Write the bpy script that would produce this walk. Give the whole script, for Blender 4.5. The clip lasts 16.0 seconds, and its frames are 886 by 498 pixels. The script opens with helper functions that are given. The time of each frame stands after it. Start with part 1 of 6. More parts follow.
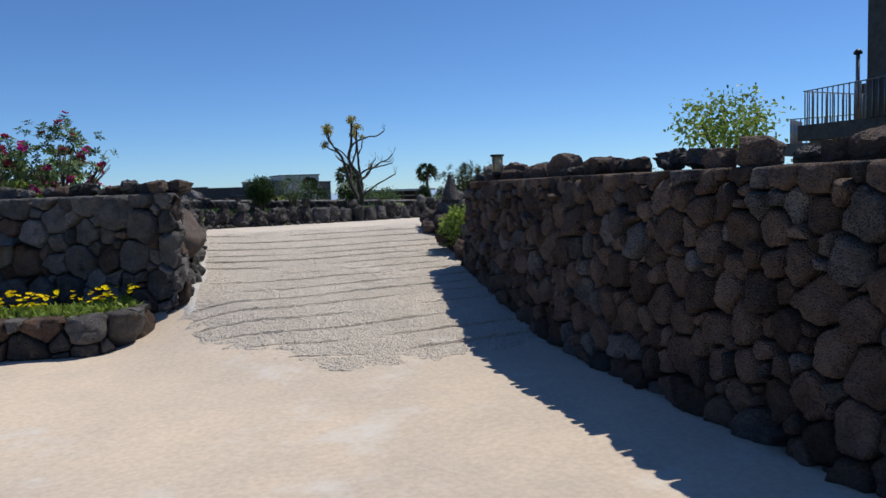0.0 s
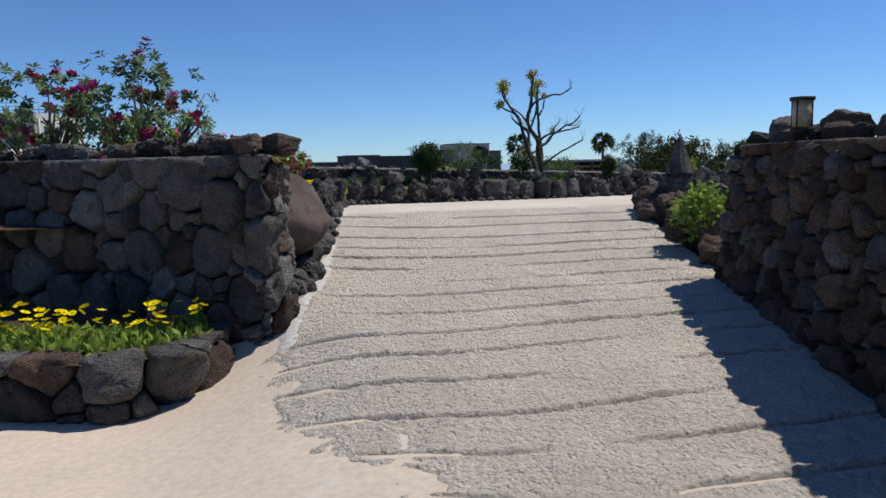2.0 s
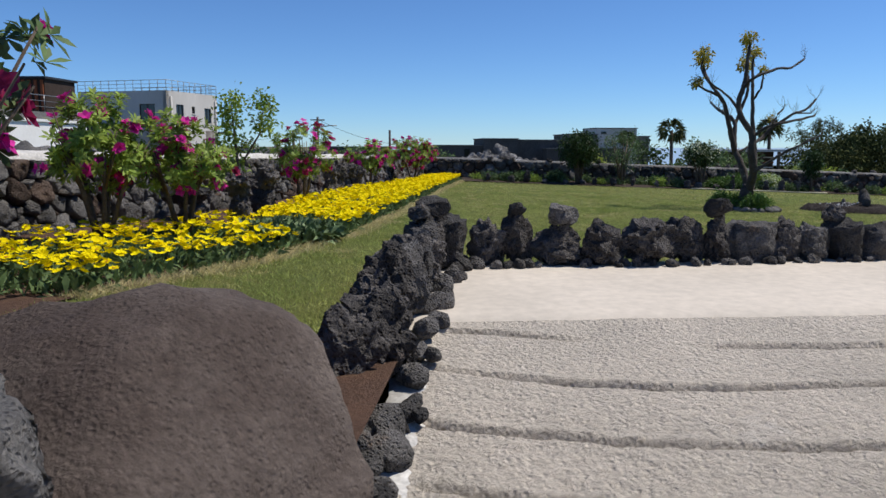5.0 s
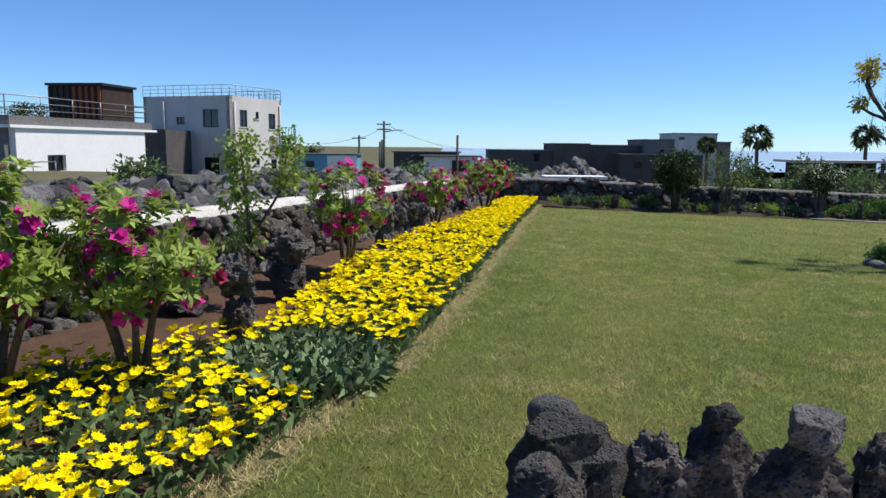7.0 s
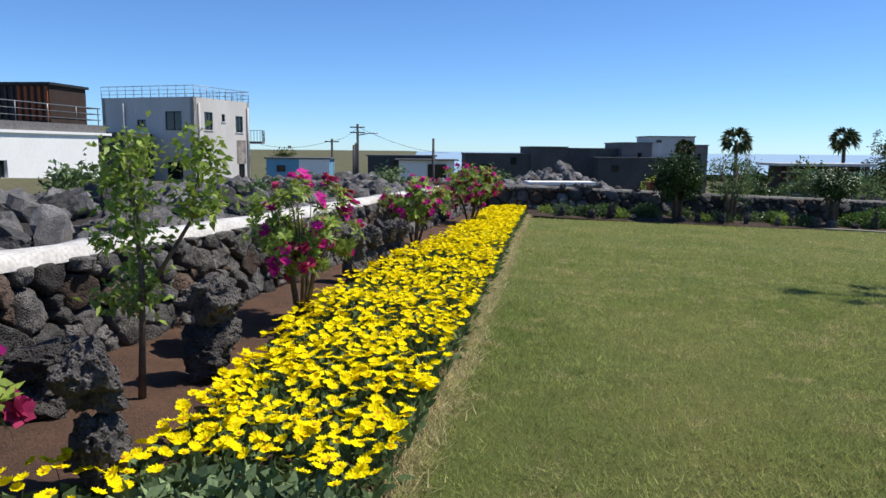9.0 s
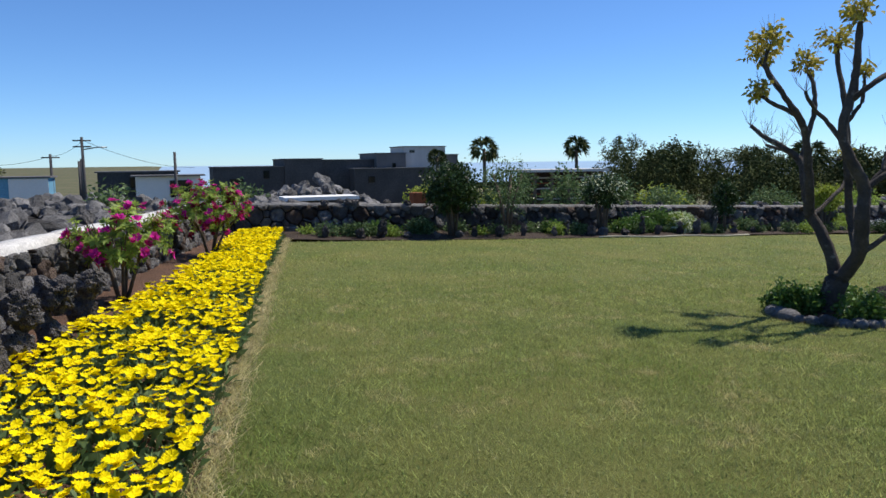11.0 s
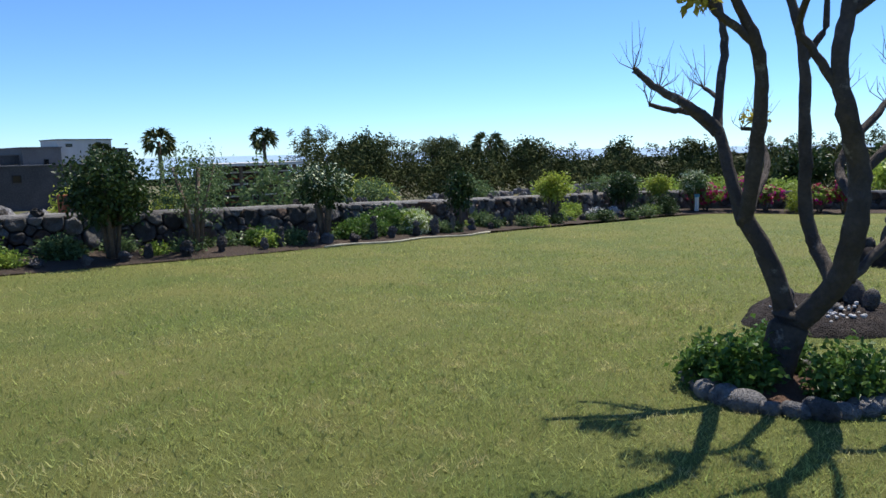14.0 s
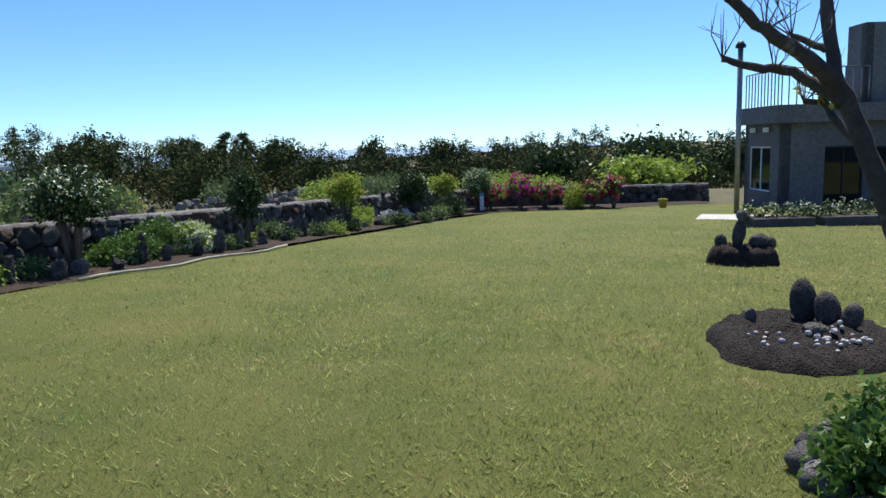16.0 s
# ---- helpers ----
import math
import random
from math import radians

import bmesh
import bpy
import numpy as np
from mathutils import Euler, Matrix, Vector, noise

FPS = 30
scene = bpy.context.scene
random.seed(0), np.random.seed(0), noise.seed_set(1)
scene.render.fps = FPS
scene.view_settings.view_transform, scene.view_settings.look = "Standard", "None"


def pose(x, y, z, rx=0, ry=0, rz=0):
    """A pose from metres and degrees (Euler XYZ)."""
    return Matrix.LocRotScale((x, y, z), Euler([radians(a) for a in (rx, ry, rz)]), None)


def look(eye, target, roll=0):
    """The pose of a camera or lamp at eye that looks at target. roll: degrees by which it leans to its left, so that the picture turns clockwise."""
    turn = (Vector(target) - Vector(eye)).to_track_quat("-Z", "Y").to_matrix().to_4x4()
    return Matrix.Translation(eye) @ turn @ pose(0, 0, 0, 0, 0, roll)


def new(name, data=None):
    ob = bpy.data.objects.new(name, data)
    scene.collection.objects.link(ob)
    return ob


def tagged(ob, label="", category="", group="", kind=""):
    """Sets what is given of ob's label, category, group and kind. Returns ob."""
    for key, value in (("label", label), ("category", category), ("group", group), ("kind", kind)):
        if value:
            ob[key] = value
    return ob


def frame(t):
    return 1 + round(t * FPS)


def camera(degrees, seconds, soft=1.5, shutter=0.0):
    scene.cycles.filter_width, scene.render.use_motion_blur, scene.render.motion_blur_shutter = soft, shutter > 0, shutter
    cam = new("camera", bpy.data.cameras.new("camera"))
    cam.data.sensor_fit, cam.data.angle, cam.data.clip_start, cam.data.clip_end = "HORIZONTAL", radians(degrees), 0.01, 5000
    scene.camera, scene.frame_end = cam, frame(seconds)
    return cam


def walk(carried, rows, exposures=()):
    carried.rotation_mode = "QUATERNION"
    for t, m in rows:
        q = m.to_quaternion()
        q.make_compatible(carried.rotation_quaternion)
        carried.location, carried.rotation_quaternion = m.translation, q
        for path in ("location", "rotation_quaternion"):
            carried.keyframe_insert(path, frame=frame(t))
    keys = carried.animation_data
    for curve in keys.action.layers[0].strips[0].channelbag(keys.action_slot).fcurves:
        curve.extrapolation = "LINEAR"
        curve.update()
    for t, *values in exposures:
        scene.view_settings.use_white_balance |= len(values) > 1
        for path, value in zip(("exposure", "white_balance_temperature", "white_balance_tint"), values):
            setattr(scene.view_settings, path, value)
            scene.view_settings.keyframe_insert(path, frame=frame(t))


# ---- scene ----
cam = camera(62.0, 16.0)
PATH = [
    (0, (-0.244, -8.917, 0.883), (0.702, -7.163, 0.717), -2.0),
    (0.5, (0.047, -8.135, 0.862), (0.899, -6.334, 0.687), -1.5),
    (1, (0.314, -7.336, 0.854), (1.042, -5.482, 0.675), -1.5),
    (1.5, (0.548, -6.503, 0.842), (1.156, -4.607, 0.645), -1.1),
    (2, (0.797, -5.685, 0.848), (1.323, -3.769, 0.615), -1.1),
    (2.5, (1.055, -4.884, 0.858), (1.518, -2.956, 0.595), -1.1),
    (3, (1.296, -4.047, 0.878), (1.731, -2.115, 0.599), -1.0),
    (3.5, (1.455, -3.193, 0.939), (1.848, -1.253, 0.656), -0.4),
    (4, (1.589, -2.277, 0.982), (1.902, -0.322, 0.699), -0.1),
    (6.5, (1.552, 0.979, 1.507), (1.583, 2.959, 1.231), 0.4),
    (7, (1.555, 1.785, 1.645), (1.551, 3.765, 1.367), 0.6),
    (7.5, (1.488, 2.455, 1.828), (1.456, 4.434, 1.543), 0.8),
    (8, (1.441, 2.808, 1.767), (1.386, 4.788, 1.484), 0.8),
    (10.5, (1.621, 5.738, 1.632), (2.145, 7.653, 1.396), -0.5),
    (11, (1.848, 6.409, 1.632), (2.543, 8.269, 1.394), -0.7),
    (11.5, (2.083, 7.031, 1.602), (2.924, 8.828, 1.359), -0.7),
    (12, (2.277, 7.666, 1.573), (3.256, 9.392, 1.327), -0.8),
    (12.5, (2.596, 8.331, 1.551), (3.705, 9.975, 1.295), -1.3),
    (13, (2.91, 8.986, 1.541), (4.124, 10.554, 1.277), -1.4),
    (13.5, (3.296, 9.637, 1.52), (4.596, 11.133, 1.254), -1.5),
    (14, (3.604, 10.285, 1.496), (4.991, 11.701, 1.228), -1.3),
    (14.5, (3.821, 10.899, 1.473), (5.31, 12.207, 1.204), -1.3),
    (15, (4.053, 11.519, 1.432), (5.65, 12.692, 1.159), -1.2),
    (15.5, (4.34, 12.063, 1.426), (6.037, 13.084, 1.148), -1.5),
    (16, (4.694, 12.579, 1.438), (6.478, 13.438, 1.156), -1.7),
]
walk(cam, [(t, look(eye, target, roll)) for t, eye, target, roll in PATH], [(0, -0.12), (4, -0.1), (6.5, 0.22), (8, 0.35), (10.5, 0.2), (13, 0.52), (16, 0.52)])

# ---- world and sun ----
SUN = Vector((0.62, 0.11, 1.0)).normalized()
elev, azim = math.asin(SUN.z), math.atan2(SUN.x, SUN.y)
world = bpy.data.worlds.new("world")
scene.world = world
world.use_nodes = True
wn = world.node_tree
sky = wn.nodes.new("ShaderNodeTexSky")
sky.sky_type, sky.sun_disc, sky.sun_elevation, sky.sun_rotation = "NISHITA", False, elev, azim
sky.air_density, sky.dust_density, sky.ozone_density, sky.altitude = 0.75, 0.0, 6.0, 0
tint = wn.nodes.new("ShaderNodeMix")
tint.data_type, tint.blend_type = "RGBA", "MULTIPLY"
tint.inputs[0].default_value, tint.inputs[7].default_value = 1.0, (0.69, 0.90, 1.12, 1)
bg = wn.nodes["Background"]
bg.inputs["Strength"].default_value = 0.11
wn.links.new(sky.outputs[0], tint.inputs[6])
wn.links.new(tint.outputs[2], bg.inputs["Color"])
sun_data = bpy.data.lights.new("sun", "SUN")
sun_data.energy, sun_data.angle, sun_data.color = 4.4, radians(0.55), (1.0, 0.945, 0.86)
sun = new("sun", sun_data)
sun.matrix_world = look(SUN * 60, (0, 0, 0))
scene.view_settings.exposure = 0.0


# ---- materials ----
def material(name, base, other=None, rough=0.9, scale=6.0, fine=60.0, bump=0.3, bump_scale=40.0, spots=None, spot_scale=3.0,
             spot_at=0.6, per_object=0.0, per_island=0.0, metallic=0.0, distance=0.01, transmit=0.0, stretch=None, pores=0.0, pore_scale=70.0, spec=0.18, vary=0.26):
    """A procedural surface: two colours blended by coarse and fine noise, optional stains, value varied per object, bump."""
    m = bpy.data.materials.new(name)
    m.use_nodes = True
    t = m.node_tree
    b = t.nodes["Principled BSDF"]
    b.inputs["Roughness"].default_value, b.inputs["Metallic"].default_value = rough, metallic
    b.inputs["Specular IOR Level"].default_value = spec
    co = t.nodes.new("ShaderNodeTexCoord")
    vec = co.outputs["Object"]
    geo = t.nodes.new("ShaderNodeNewGeometry")
    vec = geo.outputs["Position"]
    if stretch:
        mp = t.nodes.new("ShaderNodeMapping")
        mp.inputs["Scale"].default_value = stretch
        t.links.new(vec, mp.inputs["Vector"])
        vec = mp.outputs[0]

    def tex(s, detail=6.0, r=0.6):
        n = t.nodes.new("ShaderNodeTexNoise")
        n.inputs["Scale"].default_value, n.inputs["Detail"].default_value, n.inputs["Roughness"].default_value = s, detail, r
        t.links.new(vec, n.inputs["Vector"])
        return n.outputs["Fac"]

    def ramp(fac, lo, hi):
        r = t.nodes.new("ShaderNodeMapRange")
        r.inputs["From Min"].default_value, r.inputs["From Max"].default_value = lo, hi
        t.links.new(fac, r.inputs["Value"])
        return r.outputs["Result"]

    def mix(fac, a, c, kind="MIX"):
        n = t.nodes.new("ShaderNodeMix")
        n.data_type, n.blend_type = "RGBA", kind
        for v, s in ((fac, n.inputs[0]), (a, n.inputs[6]), (c, n.inputs[7])):
            if isinstance(v, (int, float)):
                s.default_value = v
            elif isinstance(v, tuple):
                s.default_value = (*v, 1)
            else:
                t.links.new(v, s)
        return n.outputs[2]

    other = other or tuple(c * 0.7 for c in base)
    col = mix(ramp(tex(scale), 0.35, 0.65), base, other)
    dark, light = tuple([1 - vary] * 3), tuple([1 + vary * 0.8] * 3)
    col = mix(1.0, col, mix(ramp(tex(fine, 4), 0.3, 0.7), dark, light), "MULTIPLY")
    if spots:
        col = mix(ramp(tex(spot_scale, 8, 0.7), spot_at, spot_at + 0.12), col, spots)
    for amount, out in ((per_object, "Random"), (per_island, "Random Per Island")):
        if amount:
            src = t.nodes.new("ShaderNodeObjectInfo").outputs["Random"] if out == "Random" else geo.outputs[out]
            r = t.nodes.new("ShaderNodeMapRange")
            r.inputs["To Min"].default_value, r.inputs["To Max"].default_value = 1 - amount, 1 + amount
            t.links.new(src, r.inputs["Value"])
            c = t.nodes.new("ShaderNodeCombineColor")
            for i in range(3):
                t.links.new(r.outputs[0], c.inputs[i])
            col = mix(1.0, col, c.outputs[0], "MULTIPLY")
    t.links.new(col, b.inputs["Base Color"])
    if bump:
        bn = t.nodes.new("ShaderNodeBump")
        bn.inputs["Strength"].default_value, bn.inputs["Distance"].default_value = bump, distance
        height = tex(bump_scale, 8, 0.7)
        if pores:
            vo = t.nodes.new("ShaderNodeTexVoronoi")
            vo.inputs["Scale"].default_value = pore_scale
            t.links.new(vec, vo.inputs["Vector"])
            pit = ramp(vo.outputs["Distance"], 0.05, 0.45)
            ad = t.nodes.new("ShaderNodeMath")
            ad.operation = "MULTIPLY_ADD"
            ad.inputs[1].default_value = pores
            t.links.new(pit, ad.inputs[0])
            t.links.new(height, ad.inputs[2])
            height = ad.outputs[0]
        t.links.new(height, bn.inputs["Height"])
        t.links.new(bn.outputs[0], b.inputs["Normal"])
    if transmit:
        tr = t.nodes.new("ShaderNodeBsdfTranslucent")
        t.links.new(col, tr.inputs["Color"])
        ms = t.nodes.new("ShaderNodeMixShader")
        ms.inputs[0].default_value = transmit
        t.links.new(b.outputs[0], ms.inputs[1])
        t.links.new(tr.outputs[0], ms.inputs[2])
        t.links.new(ms.outputs[0], t.nodes["Material Output"].inputs["Surface"])
    return m


def plain_glass(name, tint, rough=0.05):
    m = bpy.data.materials.new(name)
    m.use_nodes = True
    b = m.node_tree.nodes["Principled BSDF"]
    b.inputs["Base Color"].default_value, b.inputs["Roughness"].default_value = (*tint, 1), rough
    b.inputs["IOR"].default_value = 1.5
    return m


M_CREAM = material("cream_concrete", (0.63, 0.525, 0.405), (0.505, 0.432, 0.35), scale=0.7, fine=26, vary=0.12, bump=0.25, bump_scale=60, distance=0.006, spots=(0.62, 0.58, 0.52), spot_scale=0.9, spot_at=0.54)
M_TERRACE = material("terrace_concrete", (0.64, 0.57, 0.48), (0.545, 0.488, 0.412), scale=0.9, fine=14, vary=0.1, bump=0.12, bump_scale=70, distance=0.006)
M_RAMP = material("rough_concrete", (0.66, 0.585, 0.49), (0.565, 0.505, 0.425), scale=1.3, fine=38, vary=0.2, bump=1.0, bump_scale=30, distance=0.036, spots=(0.70, 0.645, 0.57), spot_scale=1.6, spot_at=0.57, pores=0.35, pore_scale=34)
M_PALE = material("pale_cement", (0.62, 0.60, 0.56), (0.5, 0.48, 0.45), scale=4, fine=40, bump=0.5, bump_scale=50)
M_BASALT = material("basalt", (0.085, 0.080, 0.076), (0.165, 0.155, 0.147), scale=6, fine=70, bump=1.0, bump_scale=38, distance=0.035, spots=(0.17, 0.115, 0.078), spot_scale=4.5, spot_at=0.62, per_object=0.5, pores=0.75, pore_scale=66)
M_BASALT_BROWN = material("brown_basalt", (0.098, 0.067, 0.052), (0.15, 0.112, 0.09), scale=4, fine=60, bump=1.0, bump_scale=34, distance=0.035, spots=(0.18, 0.105, 0.068), spot_scale=3, spot_at=0.6, per_object=0.5, pores=0.5, pore_scale=60)
M_BOULDER = material("boulder_stone", (0.075, 0.056, 0.047), (0.150, 0.122, 0.105), scale=2.2, fine=50, bump=0.8, bump_scale=30, distance=0.02, spots=(0.21, 0.13, 0.09), spot_scale=2, spot_at=0.62, pores=0.3, pore_scale=60)
M_BASALT_GREY = material("grey_basalt", (0.13, 0.125, 0.12), (0.21, 0.20, 0.19), scale=5, fine=60, bump=1.0, bump_scale=40, distance=0.03, spots=(0.08, 0.072, 0.067), spot_scale=4, spot_at=0.56, per_object=0.45, per_island=0.3, pores=0.6, pore_scale=80)
M_SCORIA = material("scoria", (0.098, 0.089, 0.084), (0.19, 0.174, 0.163), scale=9, fine=80, bump=1.0, bump_scale=30, distance=0.06, spots=(0.19, 0.135, 0.105), spot_scale=5, spot_at=0.62, per_object=0.4, pores=0.9, pore_scale=48)
M_CORE = material("wall_core", (0.055, 0.05, 0.047), scale=6, bump=0.8, bump_scale=25, distance=0.05)
M_COVER = material("ground_cover_leaf", (0.075, 0.15, 0.028), (0.12, 0.21, 0.045), scale=5, fine=30, bump=0, rough=0.45, per_island=0.4, transmit=0.3, spec=0.25)
M_MOUND = material("dark_scoria", (0.030, 0.024, 0.022), (0.070, 0.056, 0.050), scale=9, fine=80, bump=1.0, bump_scale=30, distance=0.06, spots=(0.10, 0.06, 0.045), spot_scale=5, spot_at=0.62, pores=0.9, pore_scale=48)
M_LAWN = material("lawn_turf", (0.112, 0.140, 0.032), (0.172, 0.172, 0.046), scale=0.7, fine=120, bump=0.9, bump_scale=140, distance=0.02, spots=(0.22, 0.19, 0.08), spot_scale=2.4, spot_at=0.60)
M_BLADE = material("grass_blade", (0.262, 0.325, 0.090), (0.405, 0.425, 0.150), scale=0.8, fine=6, bump=0, rough=0.7, per_island=0.45, transmit=0.5, spots=(0.58, 0.50, 0.24), spot_scale=2.6, spot_at=0.53)
M_DRYBLADE = material("dry_grass_blade", (0.62, 0.53, 0.30), (0.46, 0.42, 0.19), scale=3, fine=8, bump=0, rough=0.8, per_island=0.4, transmit=0.4)
M_STRAW = material("dry_straw", (0.27, 0.235, 0.125), (0.19, 0.19, 0.08), scale=5, fine=90, bump=0.9, bump_scale=120, distance=0.02)
M_MORTAR = material("grey_mortar", (0.30, 0.29, 0.27), (0.15, 0.14, 0.135), scale=3, fine=30, bump=0.6, bump_scale=30, distance=0.03)
# Sea blue paled towards the sky: the horizon haze is painted into this colour.
M_HAZY_SEA = material("hazy_sea", (0.30, 0.42, 0.55), (0.26, 0.38, 0.51), scale=0.02, fine=0.3, vary=0.05, bump=0, rough=0.8, spec=0.1)
M_DARKSOIL = material("dark_soil", (0.075, 0.052, 0.038), (0.05, 0.038, 0.03), scale=3, fine=60, bump=0.9, bump_scale=50, distance=0.03)
M_SOIL = material("red_soil", (0.15, 0.085, 0.055), (0.10, 0.06, 0.042), scale=3, fine=60, bump=0.9, bump_scale=60, distance=0.03)
M_LAND = material("open_land", (0.09, 0.098, 0.042), (0.14, 0.125, 0.07), scale=0.15, fine=3, bump=0.6, bump_scale=6, distance=0.1, spots=(0.16, 0.10, 0.065), spot_scale=0.4, spot_at=0.58)
M_WHITE = material("white_paint", (0.80, 0.79, 0.76), (0.76, 0.75, 0.72), scale=0.8, fine=8, vary=0.04, bump=0.05, rough=0.7)
M_OLDWHITE = material("weathered_white_paint", (0.62, 0.59, 0.55), (0.52, 0.49, 0.45), scale=0.5, fine=4, bump=0.1, rough=0.8, spots=(0.40, 0.36, 0.31), spot_scale=0.8, spot_at=0.66, vary=0.08, stretch=(1, 1, 0.25))
M_GREY = material("grey_render", (0.18, 0.172, 0.165), (0.145, 0.138, 0.133), scale=0.7, fine=10, bump=0.2, rough=0.85)
M_DARKGREY = material("dark_grey_block", (0.105, 0.098, 0.095), (0.075, 0.07, 0.068), scale=0.4, fine=6, bump=0.2)
M_BLUE = material("pale_blue_siding", (0.16, 0.36, 0.50), (0.14, 0.32, 0.45), scale=2, fine=10, bump=0)
M_GLASS = plain_glass("dark_glass", (0.012, 0.014, 0.016))
M_METAL = material("grey_metal", (0.30, 0.30, 0.30), (0.22, 0.22, 0.22), rough=0.45, metallic=0.7, scale=4, bump=0)
M_DARKMETAL = material("dark_metal", (0.05, 0.048, 0.047), rough=0.5, metallic=0.4, scale=4, bump=0)
M_BROWNCLAD = material("brown_cladding", (0.06, 0.042, 0.034), (0.045, 0.032, 0.026), scale=3, bump=0.2)
M_BARK = material("grey_bark", (0.125, 0.105, 0.09), (0.075, 0.062, 0.055), scale=5, fine=40, bump=1.0, bump_scale=30, distance=0.03, spots=(0.36, 0.33, 0.29), spot_scale=7, spot_at=0.585)
M_STEM = material("shrub_stem", (0.17, 0.13, 0.095), (0.11, 0.085, 0.065), scale=8, fine=50, bump=0.5)
M_YELLOW = material("yellow_petal", (0.95, 0.80, 0.004), (0.92, 0.72, 0.003), scale=9, fine=40, bump=0, rough=0.7, per_island=0.08, transmit=0.2, spec=0.05)
M_ORANGE = material("orange_centre", (0.62, 0.30, 0.01), scale=9, bump=0, rough=0.7)
M_LEAF = material("green_leaf", (0.22, 0.32, 0.05), (0.32, 0.41, 0.085), scale=5, fine=30, bump=0, rough=0.5, per_island=0.35, transmit=0.35, spec=0.2)
M_LEAFDARK = material("dark_green_leaf", (0.035, 0.065, 0.022), (0.06, 0.095, 0.03), scale=3, fine=30, bump=0, rough=0.4, per_island=0.45, transmit=0.2)
M_LEAFGREY = material("grey_green_leaf", (0.10, 0.165, 0.06), (0.15, 0.21, 0.085), scale=5, fine=30, bump=0, rough=0.6, per_island=0.4, transmit=0.25)
M_LEAFBRIGHT = material("yellow_green_leaf", (0.27, 0.35, 0.045), (0.36, 0.39, 0.07), scale=5, fine=30, bump=0, rough=0.5, per_island=0.35, transmit=0.35)
M_LEAFGOLD = material("golden_young_leaf", (0.46, 0.41, 0.06), (0.40, 0.31, 0.07), scale=5, fine=30, bump=0, rough=0.5, per_island=0.35, transmit=0.35)
M_PINE = material("pine_needles", (0.062, 0.080, 0.028), (0.105, 0.115, 0.042), scale=0.4, fine=6, bump=0, rough=0.8, per_island=0.5, spec=0.05)
M_MAGENTA = material("magenta_petal", (0.72, 0.045, 0.36), (0.60, 0.03, 0.30), scale=6, fine=30, bump=0, rough=0.6, per_island=0.25, transmit=0.3, spec=0.1)
M_REDPINK = material("crimson_petal", (0.45, 0.035, 0.10), (0.38, 0.03, 0.12), scale=6, fine=30, bump=0, rough=0.5, per_island=0.35, transmit=0.3)
M_WHITEPETAL = material("cream_petal", (0.82, 0.82, 0.58), (0.74, 0.77, 0.46), scale=6, fine=30, bump=0, rough=0.6, per_island=0.25)
M_WHITEPEBBLE = material("white_pebble", (0.62, 0.60, 0.57), scale=9, bump=0.2)
M_RUST = material("rusty_orange", (0.32, 0.10, 0.045), scale=4, bump=0.3)


# ---- mesh helpers ----
def part(name, bm, mat, parent=None, label=""):
    """One mesh object from a bmesh, under its thing or part."""
    me = bpy.data.meshes.new(name)
    bm.to_mesh(me)
    bm.free()
    me.materials.append(mat)
    ob = new(name, me)
    if parent:
        ob.parent = parent
    return tagged(ob, label)


def raw(name, verts, faces, mat, parent=None, smooth=False):
    """One mesh object from arrays of vertices and faces."""
    me = bpy.data.meshes.new(name)
    me.from_pydata([tuple(v) for v in verts], [], [tuple(f) for f in faces])
    me.materials.append(mat)
    if smooth:
        me.polygons.foreach_set("use_smooth", [True] * len(me.polygons))
    me.update()
    ob = new(name, me)
    if parent:
        ob.parent = parent
    return ob


def thing(name, label, category, group="", kind="", at=(0, 0, 0), turn=0.0):
    ob = new(name)
    ob.empty_display_size = 0.1
    ob.matrix_world = pose(*at, 0, 0, turn)
    return tagged(ob, label, category, group, kind)


def add_box(bm, lo, hi, bevel=0.0):
    r = bmesh.ops.create_cube(bm, size=1.0)
    s = [hi[i] - lo[i] for i in range(3)]
    c = [(hi[i] + lo[i]) / 2 for i in range(3)]
    bmesh.ops.scale(bm, vec=s, verts=r["verts"])
    bmesh.ops.translate(bm, vec=c, verts=r["verts"])
    if bevel:
        edges = list({e for v in r["verts"] for e in v.link_edges})
        bmesh.ops.bevel(bm, geom=edges, offset=bevel, segments=2, affect="EDGES", profile=0.5)
    return bm


def box(name, lo, hi, mat, parent=None, label="", bevel=0.0):
    return part(name, add_box(bmesh.new(), lo, hi, bevel), mat, parent, label)


def tube(pts, radii, sides=8):
    """Vertices and faces of a tapered tube along points."""
    verts, faces = [], []
    pts = [Vector(p) for p in pts]
    up = Vector((0.3, 0.2, 1)).normalized()
    for i, p in enumerate(pts):
        d = (pts[min(i + 1, len(pts) - 1)] - pts[max(i - 1, 0)]).normalized()
        a = d.cross(up if abs(d.dot(up)) < 0.95 else Vector((1, 0, 0))).normalized()
        b = d.cross(a)
        for k in range(sides):
            w = 2 * math.pi * k / sides
            verts.append(p + (a * math.cos(w) + b * math.sin(w)) * radii[i])
    for i in range(len(pts) - 1):
        for k in range(sides):
            k2 = (k + 1) % sides
            faces.append((i * sides + k, i * sides + k2, (i + 1) * sides + k2, (i + 1) * sides + k))
    faces.append(tuple(range(sides))[::-1])
    faces.append(tuple((len(pts) - 1) * sides + k for k in range(sides)))
    return verts, faces


def tubes(name, runs, mat, parent=None, sides=8, label="", smooth=True):
    V, F = [], []
    for pts, radii in runs:
        v, f = tube(pts, radii if isinstance(radii, (list, tuple)) else [radii] * len(pts), sides)
        o = len(V)
        V += v
        F += [tuple(i + o for i in q) for q in f]
    return tagged(raw(name, V, F, mat, parent, smooth), label)


